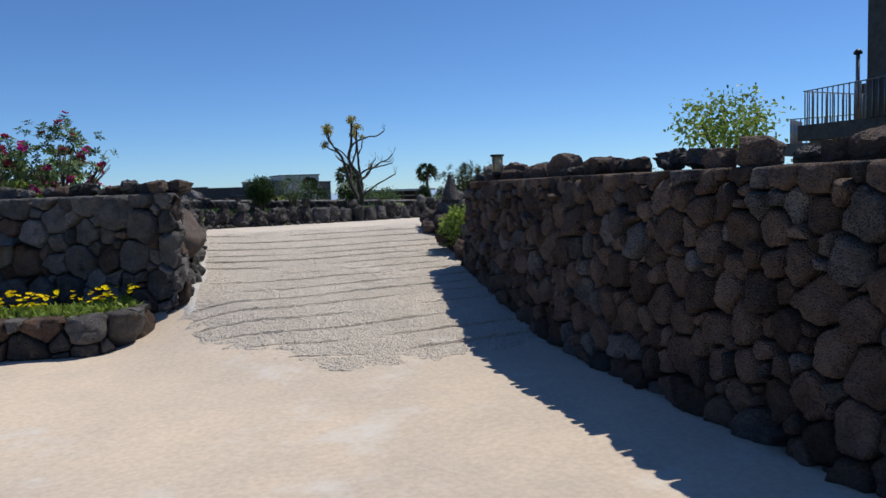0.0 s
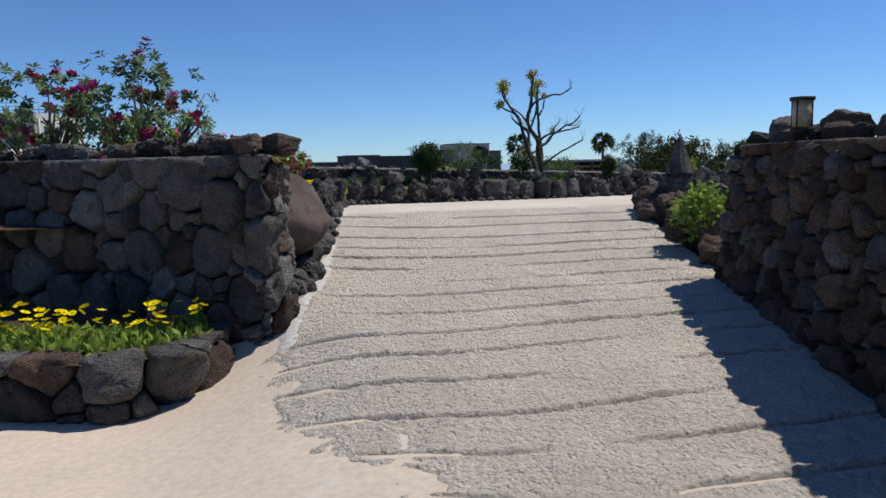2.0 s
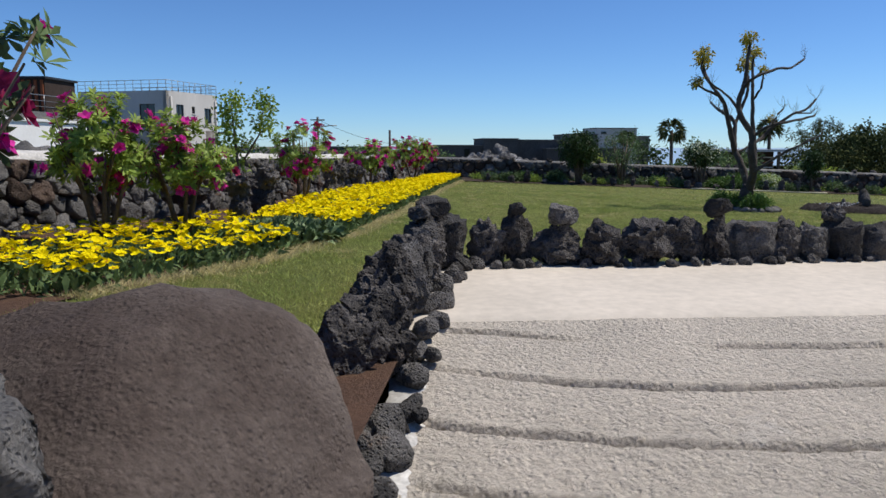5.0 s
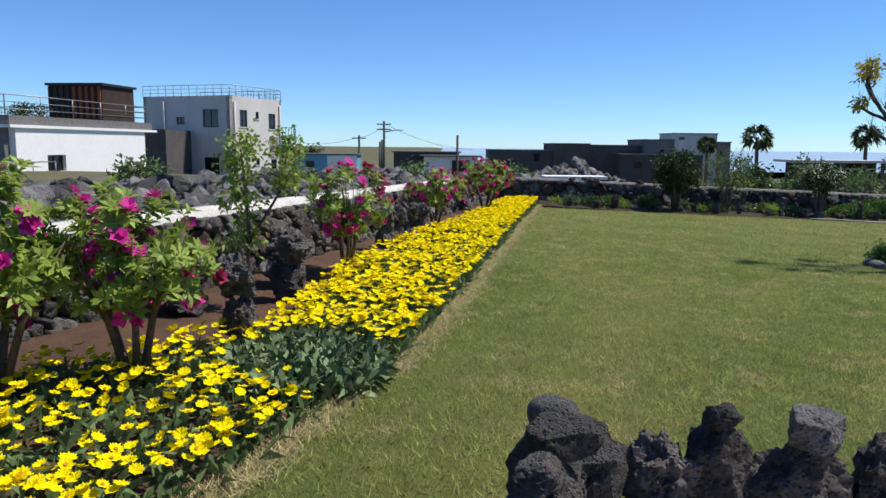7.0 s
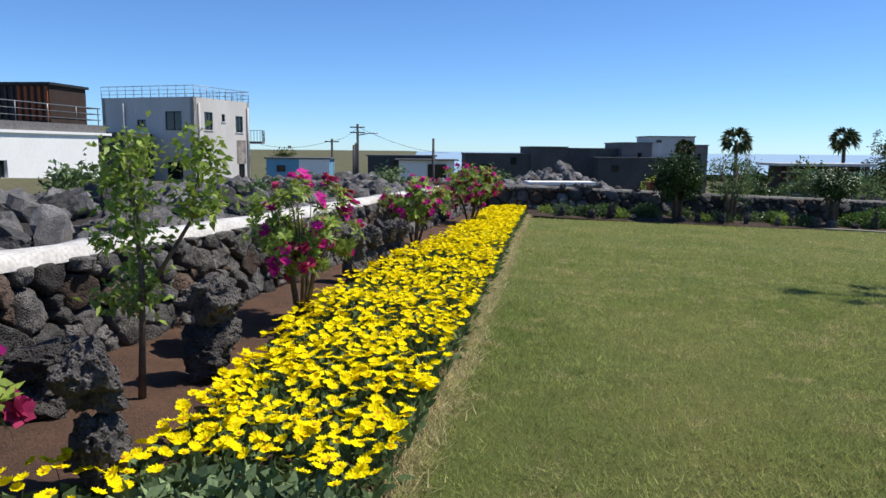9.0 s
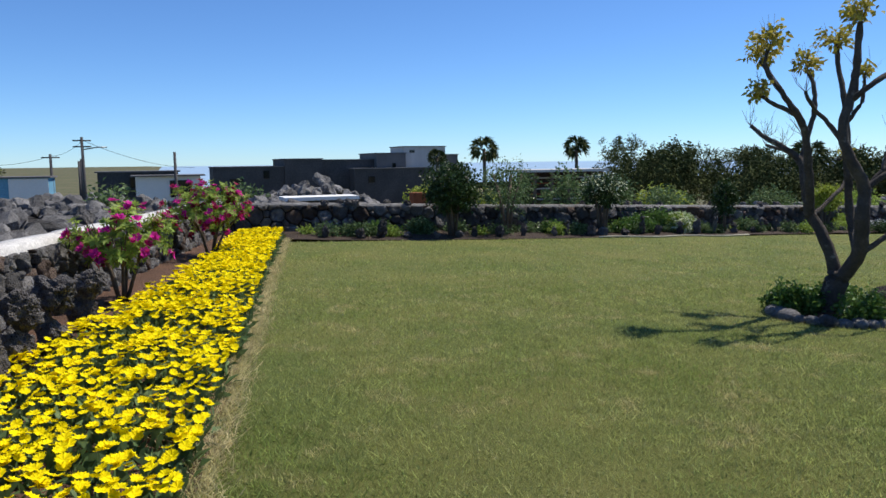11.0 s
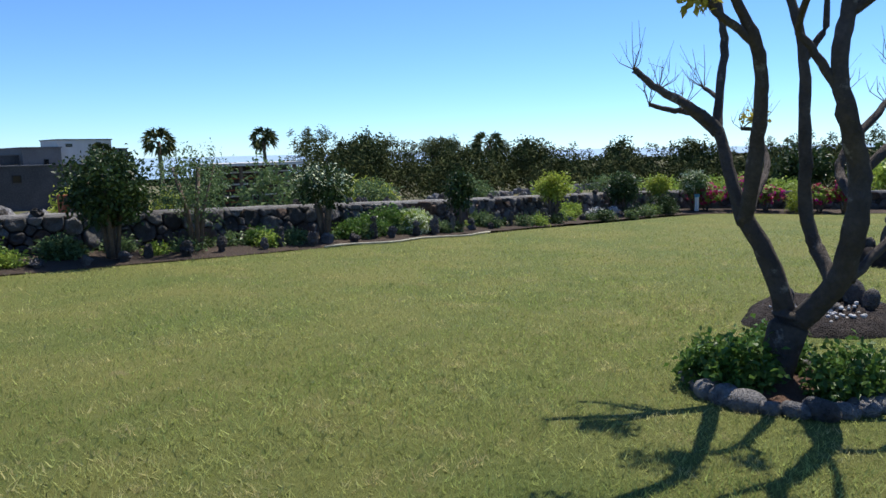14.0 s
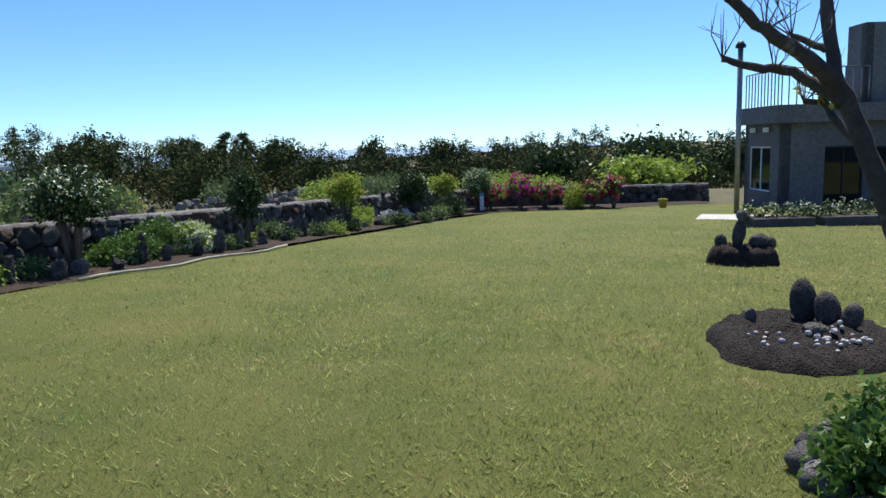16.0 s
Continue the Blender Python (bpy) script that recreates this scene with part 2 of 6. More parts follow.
def rock_mesh(name, seed, sub=2, cuts=14, depth=0.72, rough=0.10, boxy=False, soft=False):
    """A broken stone about 1 across: a ball cut by random planes, then roughened."""
    rng = random.Random(seed)
    bm = bmesh.new()
    bmesh.ops.create_icosphere(bm, subdivisions=sub, radius=0.78 if boxy else 0.62)
    planes = []
    for k in range(cuts):
        n = Vector((rng.gauss(0, 1), rng.gauss(0, 1), rng.gauss(0, 1))).normalized()
        planes.append((n, rng.uniform(0.43, 0.60) if boxy else rng.uniform(depth * 0.78, depth) * 0.62))
    if boxy:
        for ax in range(3):
            for sg in (-1, 1):
                n = Vector([sg if i == ax else rng.uniform(-0.22, 0.22) for i in range(3)]).normalized()
                planes.append((n, rng.uniform(0.40, 0.47)))
    off = Vector((rng.uniform(0, 50), rng.uniform(0, 50), rng.uniform(0, 50)))
    for v in bm.verts:
        p = v.co.copy()
        for n, d in planes:
            e = p.dot(n)
            if e > d:
                p -= n * (e - d) * 0.95
        k = noise.noise(p * 2.6 + off) * rough + noise.noise(p * 7 + off) * rough * 0.6 + noise.noise(p * 16 + off) * rough * 0.35
        v.co = p * (1 + k)
    me = bpy.data.meshes.new(name)
    bm.to_mesh(me)
    bm.free()
    lo = np.array([v.co for v in me.vertices]).min(0)
    hi = np.array([v.co for v in me.vertices]).max(0)
    for v in me.vertices:
        v.co = [(v.co[i] - (lo[i] + hi[i]) / 2) / (hi[i] - lo[i]) for i in range(3)]
    me.polygons.foreach_set("use_smooth", [soft] * len(me.polygons))
    return me


def rock_set(tag, mat, count, seed, **kw):
    out = []
    for i in range(count):
        me = rock_mesh(tag, seed + i, **kw)
        me.materials.append(mat)
        out.append(me)
    return out


R_DARK = rock_set("basalt_stone", M_BASALT, 10, 100, sub=4, cuts=18, boxy=True, rough=0.17)
R_BROWN = rock_set("brown_stone", M_BASALT_BROWN, 10, 200, sub=4, cuts=18, boxy=True, rough=0.15)
R_GREY = rock_set("grey_stone", M_BASALT_GREY, 8, 300, sub=4, cuts=18, boxy=True, rough=0.16)
R_SCORIA = rock_set("scoria_rock", M_SCORIA, 8, 400, sub=4, cuts=9, depth=0.85, rough=0.42)
R_ROUND = rock_set("round_cobble", M_BASALT_GREY, 4, 500, sub=3, cuts=4, depth=0.95, rough=0.05, soft=True)
R_SMALL = rock_set("small_stone", M_BASALT, 5, 600, sub=2, cuts=8, depth=0.8, rough=0.22)
R_FAR = rock_set("rubble_stone", M_BASALT_GREY, 6, 700, sub=2, cuts=12, boxy=True, rough=0.14)


def stone(me, at, size, rot, parent, name="stone"):
    ob = new(name, me)
    ob.matrix_world = Matrix.LocRotScale(at, Euler(rot), size)
    if parent:
        ob.parent = parent
    return ob


# ---- levels ----
def lawn_z(x, y):
    z = 0.25 - 0.036 * (x - 2) - 0.006 * (y - 6)
    return z


def smooth01(a):
    a = max(0.0, min(1.0, a))
    return a * a * (3 - 2 * a)


def concrete_z(x, y):
    s = max(0.0, min(1.0, (y + 3.5) / 6.3))
    s = s + 0.03 * math.sin(2 * math.pi * s)
    k = smooth01((y + 0.9) / 0.9)
    return -0.58 + 0.83 * s * (k + (1 - k) * smooth01((x - 0.1) / 1.5)) - 0.004 * max(0, x - 3) + 0.05 * smooth01((y - 0.4) / 3.0)


def ground_z(x, y):
    """The land round the garden: level near it, falling away towards the sea, lower in the forecourt."""
    z = lawn_z(max(-25.0, min(34.0, x)), max(-4.0, min(24.0, y)))
    d = max(0.0, y - 24, x - 34, -25 - x)
    z -= 3.2 * smooth01(d / 60)
    return z

# ---- ground ----
def axis(points):
    return [a + (b - a) * i / n for (a, b, n) in points for i in range(n)] + [points[-1][1]]


gx = axis([(-900, -120, 6), (-120, -30, 9), (-30, 40, 35), (40, 120, 8), (120, 900, 6)])
gy = axis([(-500, -60, 4), (-60, -20, 4), (-20, 30, 40), (30, 120, 15), (120, 1400, 8)])
GV = [(x, y, min(ground_z(x, y) - 0.05 - (0.04 if 0 < x < 30 and 2 < y < 21 else 0), concrete_z(x, y) - 0.07 if (-12 < x < 11 and y < 5.6) else 9, -0.72 if (-12 < x < 1.3 and y < 2.6) else 9))
      for y in gy for x in gx]
GF = [(j * len(gx) + i, j * len(gx) + i + 1, (j + 1) * len(gx) + i + 1, (j + 1) * len(gx) + i) for j in range(len(gy) - 1) for i in range(len(gx) - 1)]
tagged(raw("ground", GV, GF, M_LAND, smooth=True), "open grassy land falling away to the coast", "ground", kind="structure")


def sheet(name, rows, mat, label, category, kind="structure", smooth=True):
    """A grid of points, row by row."""
    n = len(rows[0])
    V = [p for r in rows for p in r]
    F = [(j * n + i, j * n + i + 1, (j + 1) * n + i + 1, (j + 1) * n + i) for j in range(len(rows) - 1) for i in range(n - 1)]
    return tagged(raw(name, V, F, mat, smooth=smooth), label, category, kind=kind)


def ramp_left(y):
    return np.interp(y, [-3.5, -3.0, -2.4, -1.9, -1.2, -0.5, 0.4, 1.4, 2.4, 3.4, 4.4], [1.75, 1.62, 1.25, 1.02, 1.0, 1.12, 1.42, 1.60, 1.76, 1.90, 2.14])


def row_y(x):
    """The far edge of the terrace."""
    return float(np.interp(x, [2.15, 3.6, 5.5, 7.8, 10.2], [4.30, 4.32, 4.5, 5.1, 5.7]))


def ramp_right(y):
    return np.interp(y, [-8.5, -6.9, -4.6, -2.2, -0.4, 0.6, 2.2, 2.8], [2.85, 3.1, 3.57, 4.14, 4.7, 4.95, 5.4, 9.4])


# lower forecourt of smooth cream concrete
rows = []
for j in range(61):
    y = -14 + (-0.55 + 14) * j / 60
    rows.append([(x, y, concrete_z(x, y) - 0.008 + 0.008 * noise.noise((x * 0.5, y * 0.5, 3)) - 0.09 * smooth01((y + 3.1) / 0.35) * smooth01((x - float(ramp_left(y)) - 0.3) / 0.3)) for x in np.linspace(-9, max(ramp_right(max(y, -8.5)) + 0.1, 3.0), 60)])
sheet("pavement_forecourt", rows, M_CREAM, "smooth cream concrete forecourt with hairline cracks", "pavement")
rows = []
for j in range(30):
    y = -0.56 + 3.0 * j / 29
    rows.append([(x, y, -0.588) for x in np.linspace(-9, 1.1, 20)])
sheet("pavement_corner", rows, M_CREAM, "smooth cream concrete by the planter", "pavement")

# ramp of rough concrete with raked grooves
rng = random.Random(5)
grooves = []
yy = -3.55
while yy < 2.5:
    grooves.append((yy, rng.uniform(0, 0.18), rng.uniform(0.55, 1.0), rng.uniform(0, 9), rng.uniform(0.7, 1.1)))
    yy += rng.uniform(0.34, 0.44)
rows = []
NX, NY = 170, 900
for j in range(NY + 1):
    y0 = -3.55 + 6.25 * j / NY
    r = []
    for i in range(NX + 1):
        u = i / NX
        y = y0
        a, b = float(ramp_left(y)) - (0.22 if y < -0.9 else 0.05), float(ramp_right(y)) + 0.1
        x = a + (b - a) * u
        z = concrete_z(x, y) + 0.006 * noise.noise((x * 3, y * 3, 0)) + 0.006 * noise.noise((x * 22, y * 22, 5)) * 1.6 * smooth01((2.3 - y) / 0.8)
        hook = 0.27 * max(0.0, 1 - u / 0.42) ** 2
        for gy0, u0, u1, ph, dep in grooves:
            if not -0.5 < y - gy0 < 0.5 or u < u0 * 0.3:
                continue
            c = gy0 + hook + 0.012 * math.sin(u * 9 + ph) + 0.012 * noise.noise((x * 5, ph, 0))
            d = y - c
            if abs(d) < 0.10:
                fade = smooth01(0.72 + 1.7 * noise.noise((x * 0.9, ph * 3, 1)))
                z -= dep * fade * 0.075 * smooth01(1.5 * (1 - abs(d) / 0.021))
                z += dep * fade * 0.012 * math.exp(-((d - 0.035) / 0.025) ** 2)
        chip = max(0.0, noise.noise((x * 9, y * 14, 8)) - 0.12)
        z += (0.018 * chip - 0.004 * noise.noise((x * 38, y * 38, 2))) * smooth01((2.2 - y) / 0.8)
        edge = (x - a) / 0.22 + 0.9 * noise.noise((x * 3.5, y * 3.5, 6)) + 0.4 * noise.noise((x * 12, y * 12, 7))
        toe = (y + 3.55) / 0.3 + 0.8 * noise.noise((x * 4, y * 4, 9))
        if y < -0.9:
            z -= 0.035 * (1 - smooth01(edge))
        z -= 0.035 * (1 - smooth01(toe))
        r.append((x, y, z))
    rows.append(r)
sheet("ramp", rows, M_RAMP, "rough concrete ramp raked with cross grooves", "ramp")

# level terrace at the top of the ramp
rows = []
for j in range(30):
    r = []
    for x in np.linspace(1.68, 10.2, 50):
        y = 2.66 + (row_y(x) + 0.05 - 2.66) * j / 29
        x = x + (float(ramp_left(y)) - 1.78) * max(0.0, 1 - (x - 1.68) / 3)
        r.append((x, y, concrete_z(x, y) + (0.004 if j else -0.02) + 0.004 * noise.noise((x, y, 0))))
    rows.append(r)
sheet("pavement_terrace", rows, M_TERRACE, "pale smooth concrete terrace above the ramp", "pavement")


# lawn and planting soil
def bed_right(y):
    return np.interp(y, [2.9, 3.4, 4.58, 5.82, 6.4, 8.81, 11.28, 12.4, 16.1, 22.0], [-0.15, 0.08, 0.72, 1.05, 1.30, 1.74, 2.16, 2.38, 3.0, 4.1])


def bed_left(y):
    return np.interp(y, [2.9, 5.55, 6.75, 9.75, 11.4, 13.8, 16.3, 22.5], [-1.5, -0.8, 0.33, 0.52, 0.82, 1.42, 2.04, 3.3])


def garden_wall_x(y):
    return np.interp(y, [0.55, 4.85, 6.8, 8.85, 11.6, 13.6, 15.5, 24.0], [-2.89, -1.74, -1.04, -0.44, 0.24, 0.72, 1.18, 3.2])


rows = []
for j in range(60):
    y = 2.2 + (20.9 - 2.2) * j / 59
    a = float(bed_right(max(y, 2.9))) - 0.2
    r = []
    for x in np.linspace(a, 31.0, 60):
        z = lawn_z(x, y) + 0.01 * noise.noise((x * 0.7, y * 0.7, 2))
        if y < row_y(x) - 0.02 and x > float(ramp_left(min(y, 4.4))) - 0.25:
            z = concrete_z(x, y) - 0.06
        r.append((x, y, z))
    rows.append(r)
lawn = sheet("lawn", rows, M_LAWN, "mown lawn with dry straw patches", "lawn")
rows = []
for j in range(50):
    y = 0.6 + (23.2 - 0.6) * j / 49
    a, b = float(garden_wall_x(max(y, 0.6))) - 0.25, float(bed_right(max(y, 2.9))) + 0.03 + (2.0 if y < 2.4 else 0.0)
    if y < 4.4:
        b = min(b, float(ramp_left(y)) - 0.05)
    r = [(x, y, lawn_z(x, y) + 0.012 + 0.03 * noise.noise((x * 2, y * 2, 9)) * math.sin(math.pi * (x - a) / max(b - a, 0.01))) for x in np.linspace(a, b, 14)]
    rows.append(r)
sheet("bed_soil", rows, M_SOIL, "reddish bare soil of the flower border", "soil")
rows = []
for x in np.linspace(3.0, 32, 80):
    y0 = float(np.interp(x, [4, 6, 10, 16, 24, 26, 28, 32], [21.4, 20.9, 20.8, 21.1, 21.4, 20.6, 18.2, 15.0]))
    y1 = float(np.interp(x, [3, 24, 27, 30, 33], [23.4, 23.6, 22.3, 18.0, 15.5])) + 0.3
    rows.append([(x, y0 + (y1 - y0) * k / 9, lawn_z(x, y0) + 0.012 + 0.05 * smooth01(k / 3) + 0.02 * noise.noise((x * 2, k, 1))) for k in range(10)])
sheet("border_soil", rows, M_DARKSOIL, "brown soil border below the boundary wall", "soil")


# ---- stone walls ----
def along(path, d):
    """Point and unit tangent at the distance d on a polyline in plan."""
    for a, b in zip(path, path[1:]):
        a, b = Vector(a), Vector(b)
        ln = (b - a).length
        if d <= ln or b == Vector(path[-1]):
            t = (b - a).normalized()
            return a + t * d, t
        d -= ln


def length(path):
    return sum((Vector(b) - Vector(a)).length for a, b in zip(path, path[1:]))


def cell(i, seeds, L, H):
    """The convex patch of a wall face that belongs to seed i, by weighted distance to its neighbours."""
    xi, yi, ri = seeds[i]
    poly = [(0.0, 0.0), (L, 0.0), (L, H), (0.0, H)]
    for j, (xj, yj, rj) in enumerate(seeds):
        dx, dy = xj - xi, yj - yi
        if j == i or dx * dx + dy * dy > 1.4:
            continue
        lim = (xj * xj + yj * yj - rj * rj - xi * xi - yi * yi + ri * ri) / 2
        cut, n = [], len(poly)
        for k in range(n):
            p, q = poly[k], poly[(k + 1) % n]
            a, b = p[0] * dx + p[1] * dy - lim, q[0] * dx + q[1] * dy - lim
            if a <= 0:
                cut.append(p)
            if (a < 0) != (b < 0) and a != b:
                f = a / (a - b)
                cut.append((p[0] + (q[0] - p[0]) * f, p[1] + (q[1] - p[1]) * f))
        poly = cut
        if len(poly) < 3:
            return []
    return poly


def fit_stones(wall, path, base, top, L, H, flip, lean, mats, size, rng, detail):
    """Fitted rubble: stones of mixed size packed over the face, each a bulging, chipped block of its own."""
    seeds = []
    for radius, tries in ((size * 0.95, 260), (size * 0.68, 700), (size * 0.46, 1100), (size * 0.3, 500)):
        for _ in range(int(tries * L * H / (60 * size * size))):
            x, y, r = rng.uniform(0, L), rng.uniform(0, H) ** (1.25 if radius > size * 0.8 else 1.0), radius * rng.uniform(0.85, 1.15)
            y = min(y, H)
            if all((x - u) ** 2 + ((y - v) * 1.12) ** 2 > ((r + w) * 0.86) ** 2 for u, v, w in seeds):
                seeds.append((x, y, r))
    for i in range(len(seeds)):
        poly = cell(i, seeds, L, H)
        if len(poly) < 3:
            continue
        cx, cy = sum(p[0] for p in poly) / len(poly), sum(p[1] for p in poly) / len(poly)
        ring = []
        for k, p in enumerate(poly):
            q = poly[(k + 1) % len(poly)]
            n = max(1, int(math.hypot(q[0] - p[0], q[1] - p[1]) / (size * detail)))
            for m in range(n):
                f0 = 0.08 + 0.84 * (m / n)
                ring.append((p[0] + (q[0] - p[0]) * f0, p[1] + (q[1] - p[1]) * f0))
            ring.append((p[0] + (q[0] - p[0]) * 0.92, p[1] + (q[1] - p[1]) * 0.92))
        span = max(math.hypot(p[0] - cx, p[1] - cy) for p in ring)
        if span < 0.025:
            continue
        gap = 1 - 0.012 / span
        bulge, ta, tb, off = rng.uniform(0.02, 0.055), rng.gauss(0, 0.16), rng.gauss(0, 0.16), rng.uniform(0, 90)
        proud = rng.uniform(-0.035, 0.02)
        V, F, n = [], [], len(ring)
        rings = ((gap, -0.16), (gap, -0.045), (gap * 0.98, 0.0), (gap * 0.90, 0.62), (gap * 0.78, 0.86), (gap * 0.60, 0.95), (gap * 0.42, 1.0), (gap * 0.2, 1.0))
        for k, (f, lift_) in enumerate(rings):
            for p in ring:
                x, y = cx + (p[0] - cx) * f, cy + (p[1] - cy) * f
                rough = 0.034 * noise.noise((x * 7, y * 7, off)) + 0.022 * noise.noise((x * 19, y * 19, off)) + 0.010 * noise.noise((x * 45, y * 45, off))
                d = proud + (lift_ if k < 2 else lift_ * bulge + rough * (1.0 if k > 2 else 0.6)) + (ta * (x - cx) + tb * (y - cy) if k else 0)
                wob = 0.10 * noise.noise((p[0] * 11, p[1] * 11, off)) * span
                x, y = x + (x - cx) * wob / span, y + (y - cy) * wob / span
                V.append((x, y, d))
            if k:
                for m in range(n):
                    a, b = (k - 1) * n + m, (k - 1) * n + (m + 1) % n
                    F.append((a, b, b + n, a + n) if flip < 0 else (b, a, a + n, b + n))
        V.append((cx, cy, proud + bulge + 0.034 * noise.noise((cx * 7, cy * 7, off))))
        for m in range(n):
            a, b = (len(rings) - 1) * n + m, (len(rings) - 1) * n + (m + 1) % n
            F.append((a, b, len(V) - 1) if flip < 0 else (b, a, len(V) - 1))
        W = []
        for x, y, d in V:
            p, t = along(path, min(max(x, 0.001), L - 0.001))
            p = p + t * (x - min(max(x, 0.001), L - 0.001))
            nr = Vector((-t.y, t.x)) * flip
            b0, h0 = base(p.x, p.y), top(p.x, p.y)
            q = p + nr * (d - lean * y / H)
            W.append(Vector((q.x, q.y, b0 + (h0 - b0) * y / H)))
        o = W[-1]
        ob = raw("stone", [w - o for w in W], F, rng.choice(mats), wall, True)
        ob.location = o


def rubble_wall(name, label, path, base, top, thick, sets, mats, size, seed, flip=1, cap=None, lean=0.0, detail=0.3, core=0.11, core_end=None):
    """A dry wall of fitted stones on a dark core. path: front face in plan; base, top: heights by plan point; the stones face flip * left."""
    rng = random.Random(seed)
    L = length(path)
    wall = thing(name, label, "stone wall", kind="structure")
    n = max(2, int(L / 0.1))
    V, F = [], []
    for i in range(n + 1):
        p, t = along(path, 0.12 + ((core_end or L) - 0.3) * i / n)
        nr = Vector((-t.y, t.x)) * flip
        b, h = base(p.x, p.y), top(p.x, p.y)
        f0, f1 = p - nr * core, p - nr * (core + lean)
        r0 = p - nr * (thick - 0.04)
        V += [(f0.x, f0.y, b - 0.25), (f1.x, f1.y, h - 0.06), (r0.x, r0.y, h - 0.06), (r0.x, r0.y, b - 0.25)]
    for i in range(n):
        for k in range(4):
            k2 = (k + 1) % 4
            F.append((4 * i + k, 4 * i + 4 + k, 4 * i + 4 + k2, 4 * i + k2))
    F += [(0, 1, 2, 3), (4 * n, 4 * n + 3, 4 * n + 2, 4 * n + 1)]
    raw("core", V, F, M_CORE, wall)
    made = []
    hs = [top(*along(path, L * k / 8)[0]) - base(*along(path, L * k / 8)[0]) for k in range(9)]
    fit_stones(wall, path, base, top, L, sum(hs) / 9, flip, lean, mats, size, rng, detail)
    if cap:
        d = 0.0
        while d < L:
            w = rng.uniform(*cap)
            p, t = along(path, min(d + w / 2, L - 0.01))
            nr = Vector((-t.y, t.x)) * flip
            q = p - nr * (lean + 0.12 + rng.uniform(0.04, thick * 0.5))
            hh = w * rng.uniform(0.5, 0.85)
            made.append((rng.choice(R_SCORIA + list(sets)), (q.x, q.y, top(p.x, p.y) + hh * 0.36), (w, w * rng.uniform(0.7, 1.0), hh), (rng.uniform(-0.2, 0.2), rng.uniform(-0.2, 0.2), rng.uniform(0, 6.3))))
            d += w * rng.uniform(0.8, 1.1)
    for me, at, s, r in made:
        stone(me, at, s, r, wall)
    return wall


MIX_BROWN = R_BROWN + R_BROWN + R_DARK
MIX_DARK = R_DARK + R_BROWN[:4] + R_GREY[:4]
BROWNS = [M_BASALT_BROWN] * 4 + [M_BASALT]
DARKS = [M_BASALT, M_BASALT, M_BASALT_BROWN, M_BASALT_GREY]
RIGHT_WALL = [(2.58, -8.8), (3.01, -6.95), (3.50, -4.6), (4.06, -2.25), (4.68, -0.35), (5.2, -0.2)]
rubble_wall("wall_ramp_east", "tall retaining wall of brown basalt rubble along the ramp", RIGHT_WALL, lambda x, y: concrete_z(x, y) - 0.02,
            lambda x, y: 0.95, 0.6, MIX_BROWN, BROWNS, 0.135, 11, flip=1, cap=(0.15, 0.32), lean=0.12, detail=0.24)
# The extra grey stones put sunlight on this wall's face into the stone colour.
LEFT_WALL = [(-4.6, 3.4), (-2.2, 2.0), (-0.5, 0.72), (0.66, -0.42), (0.94, -0.69), (1.07, -0.64), (1.13, -0.3), (1.16, 0.10), (0.9, 0.42)]
rubble_wall("wall_planter_back", "dark basalt rubble wall between the planter and the ramp", LEFT_WALL, lambda x, y: -0.6 + (0.22 * smooth01((x - 0.95) / 0.2)), lambda x, y: 0.93 - 0.09 * smooth01((y + 0.5) / 0.6) * (x > 1), 0.42, MIX_DARK, DARKS + [M_BASALT_GREY] * 2, 0.20, 12, flip=-1, cap=(0.14, 0.30), lean=0.07, detail=0.1, core_end=length(LEFT_WALL[:5]) + 0.05)
box("core", (0.80, -0.42, -0.6), (1.0, 0.22, 0.84), M_CORE, bpy.data.objects["wall_planter_back"])
GW = [(float(garden_wall_x(y)), y) for y in (1.2, 3.0, 4.85, 6.8, 8.85, 11.6, 13.6, 15.5, 19.5, 23.4)]
rubble_wall("wall_garden_west", "grey basalt rubble garden wall with a cement coping", GW, lambda x, y: lawn_z(x, y) - 0.02, lambda x, y: lawn_z(x, y) + 0.66, 0.4, MIX_DARK + R_GREY * 2, DARKS + [M_BASALT_GREY] * 3, 0.135, 14, flip=-1, lean=0.04)
FW = [(3.0, 22.7), (10, 22.4), (17, 22.5), (24, 23.0), (27.2, 22.2), (30.2, 18.2), (33, 15.4)]
rubble_wall("wall_garden_north", "long basalt rubble boundary wall with a pale mortared top", FW, lambda x, y: lawn_z(x, y) - 0.02, lambda x, y: lawn_z(x, y) + 0.65, 0.45, MIX_DARK + R_GREY, DARKS + [M_BASALT_GREY], 0.18, 15, flip=-1, lean=0.03, detail=0.5)


def coping(name, path, top, w, mat, label, lift=0.05):
    V, F = [], []
    L = length(path)
    n = int(L / 0.25)
    rng = random.Random(3)
    for i in range(n + 1):
        p, t = along(path, L * i / n)
        nr = Vector((-t.y, t.x))
        h = top(p.x, p.y)
        e = rng.uniform(-0.02, 0.02)
        for off, dz in ((0.05 + e, -0.02), (0.07 + e, lift), (w * 0.5, lift + 0.02), (w + e, lift), (w + 0.03, -0.03)):
            q = p + nr * off
            V.append((q.x, q.y, h + dz + rng.uniform(-0.008, 0.008)))
    for i in range(n):
        for k in range(4):
            F.append((5 * i + k, 5 * i + 5 + k, 5 * i + 6 + k, 5 * i + 1 + k))
    return tagged(raw(name, V, F, mat, smooth=True), label, "coping", kind="structure")


coping("trim_coping_west", GW, lambda x, y: lawn_z(x, y) + 0.66, 0.36, M_PALE, "pale cement coping of the garden wall")
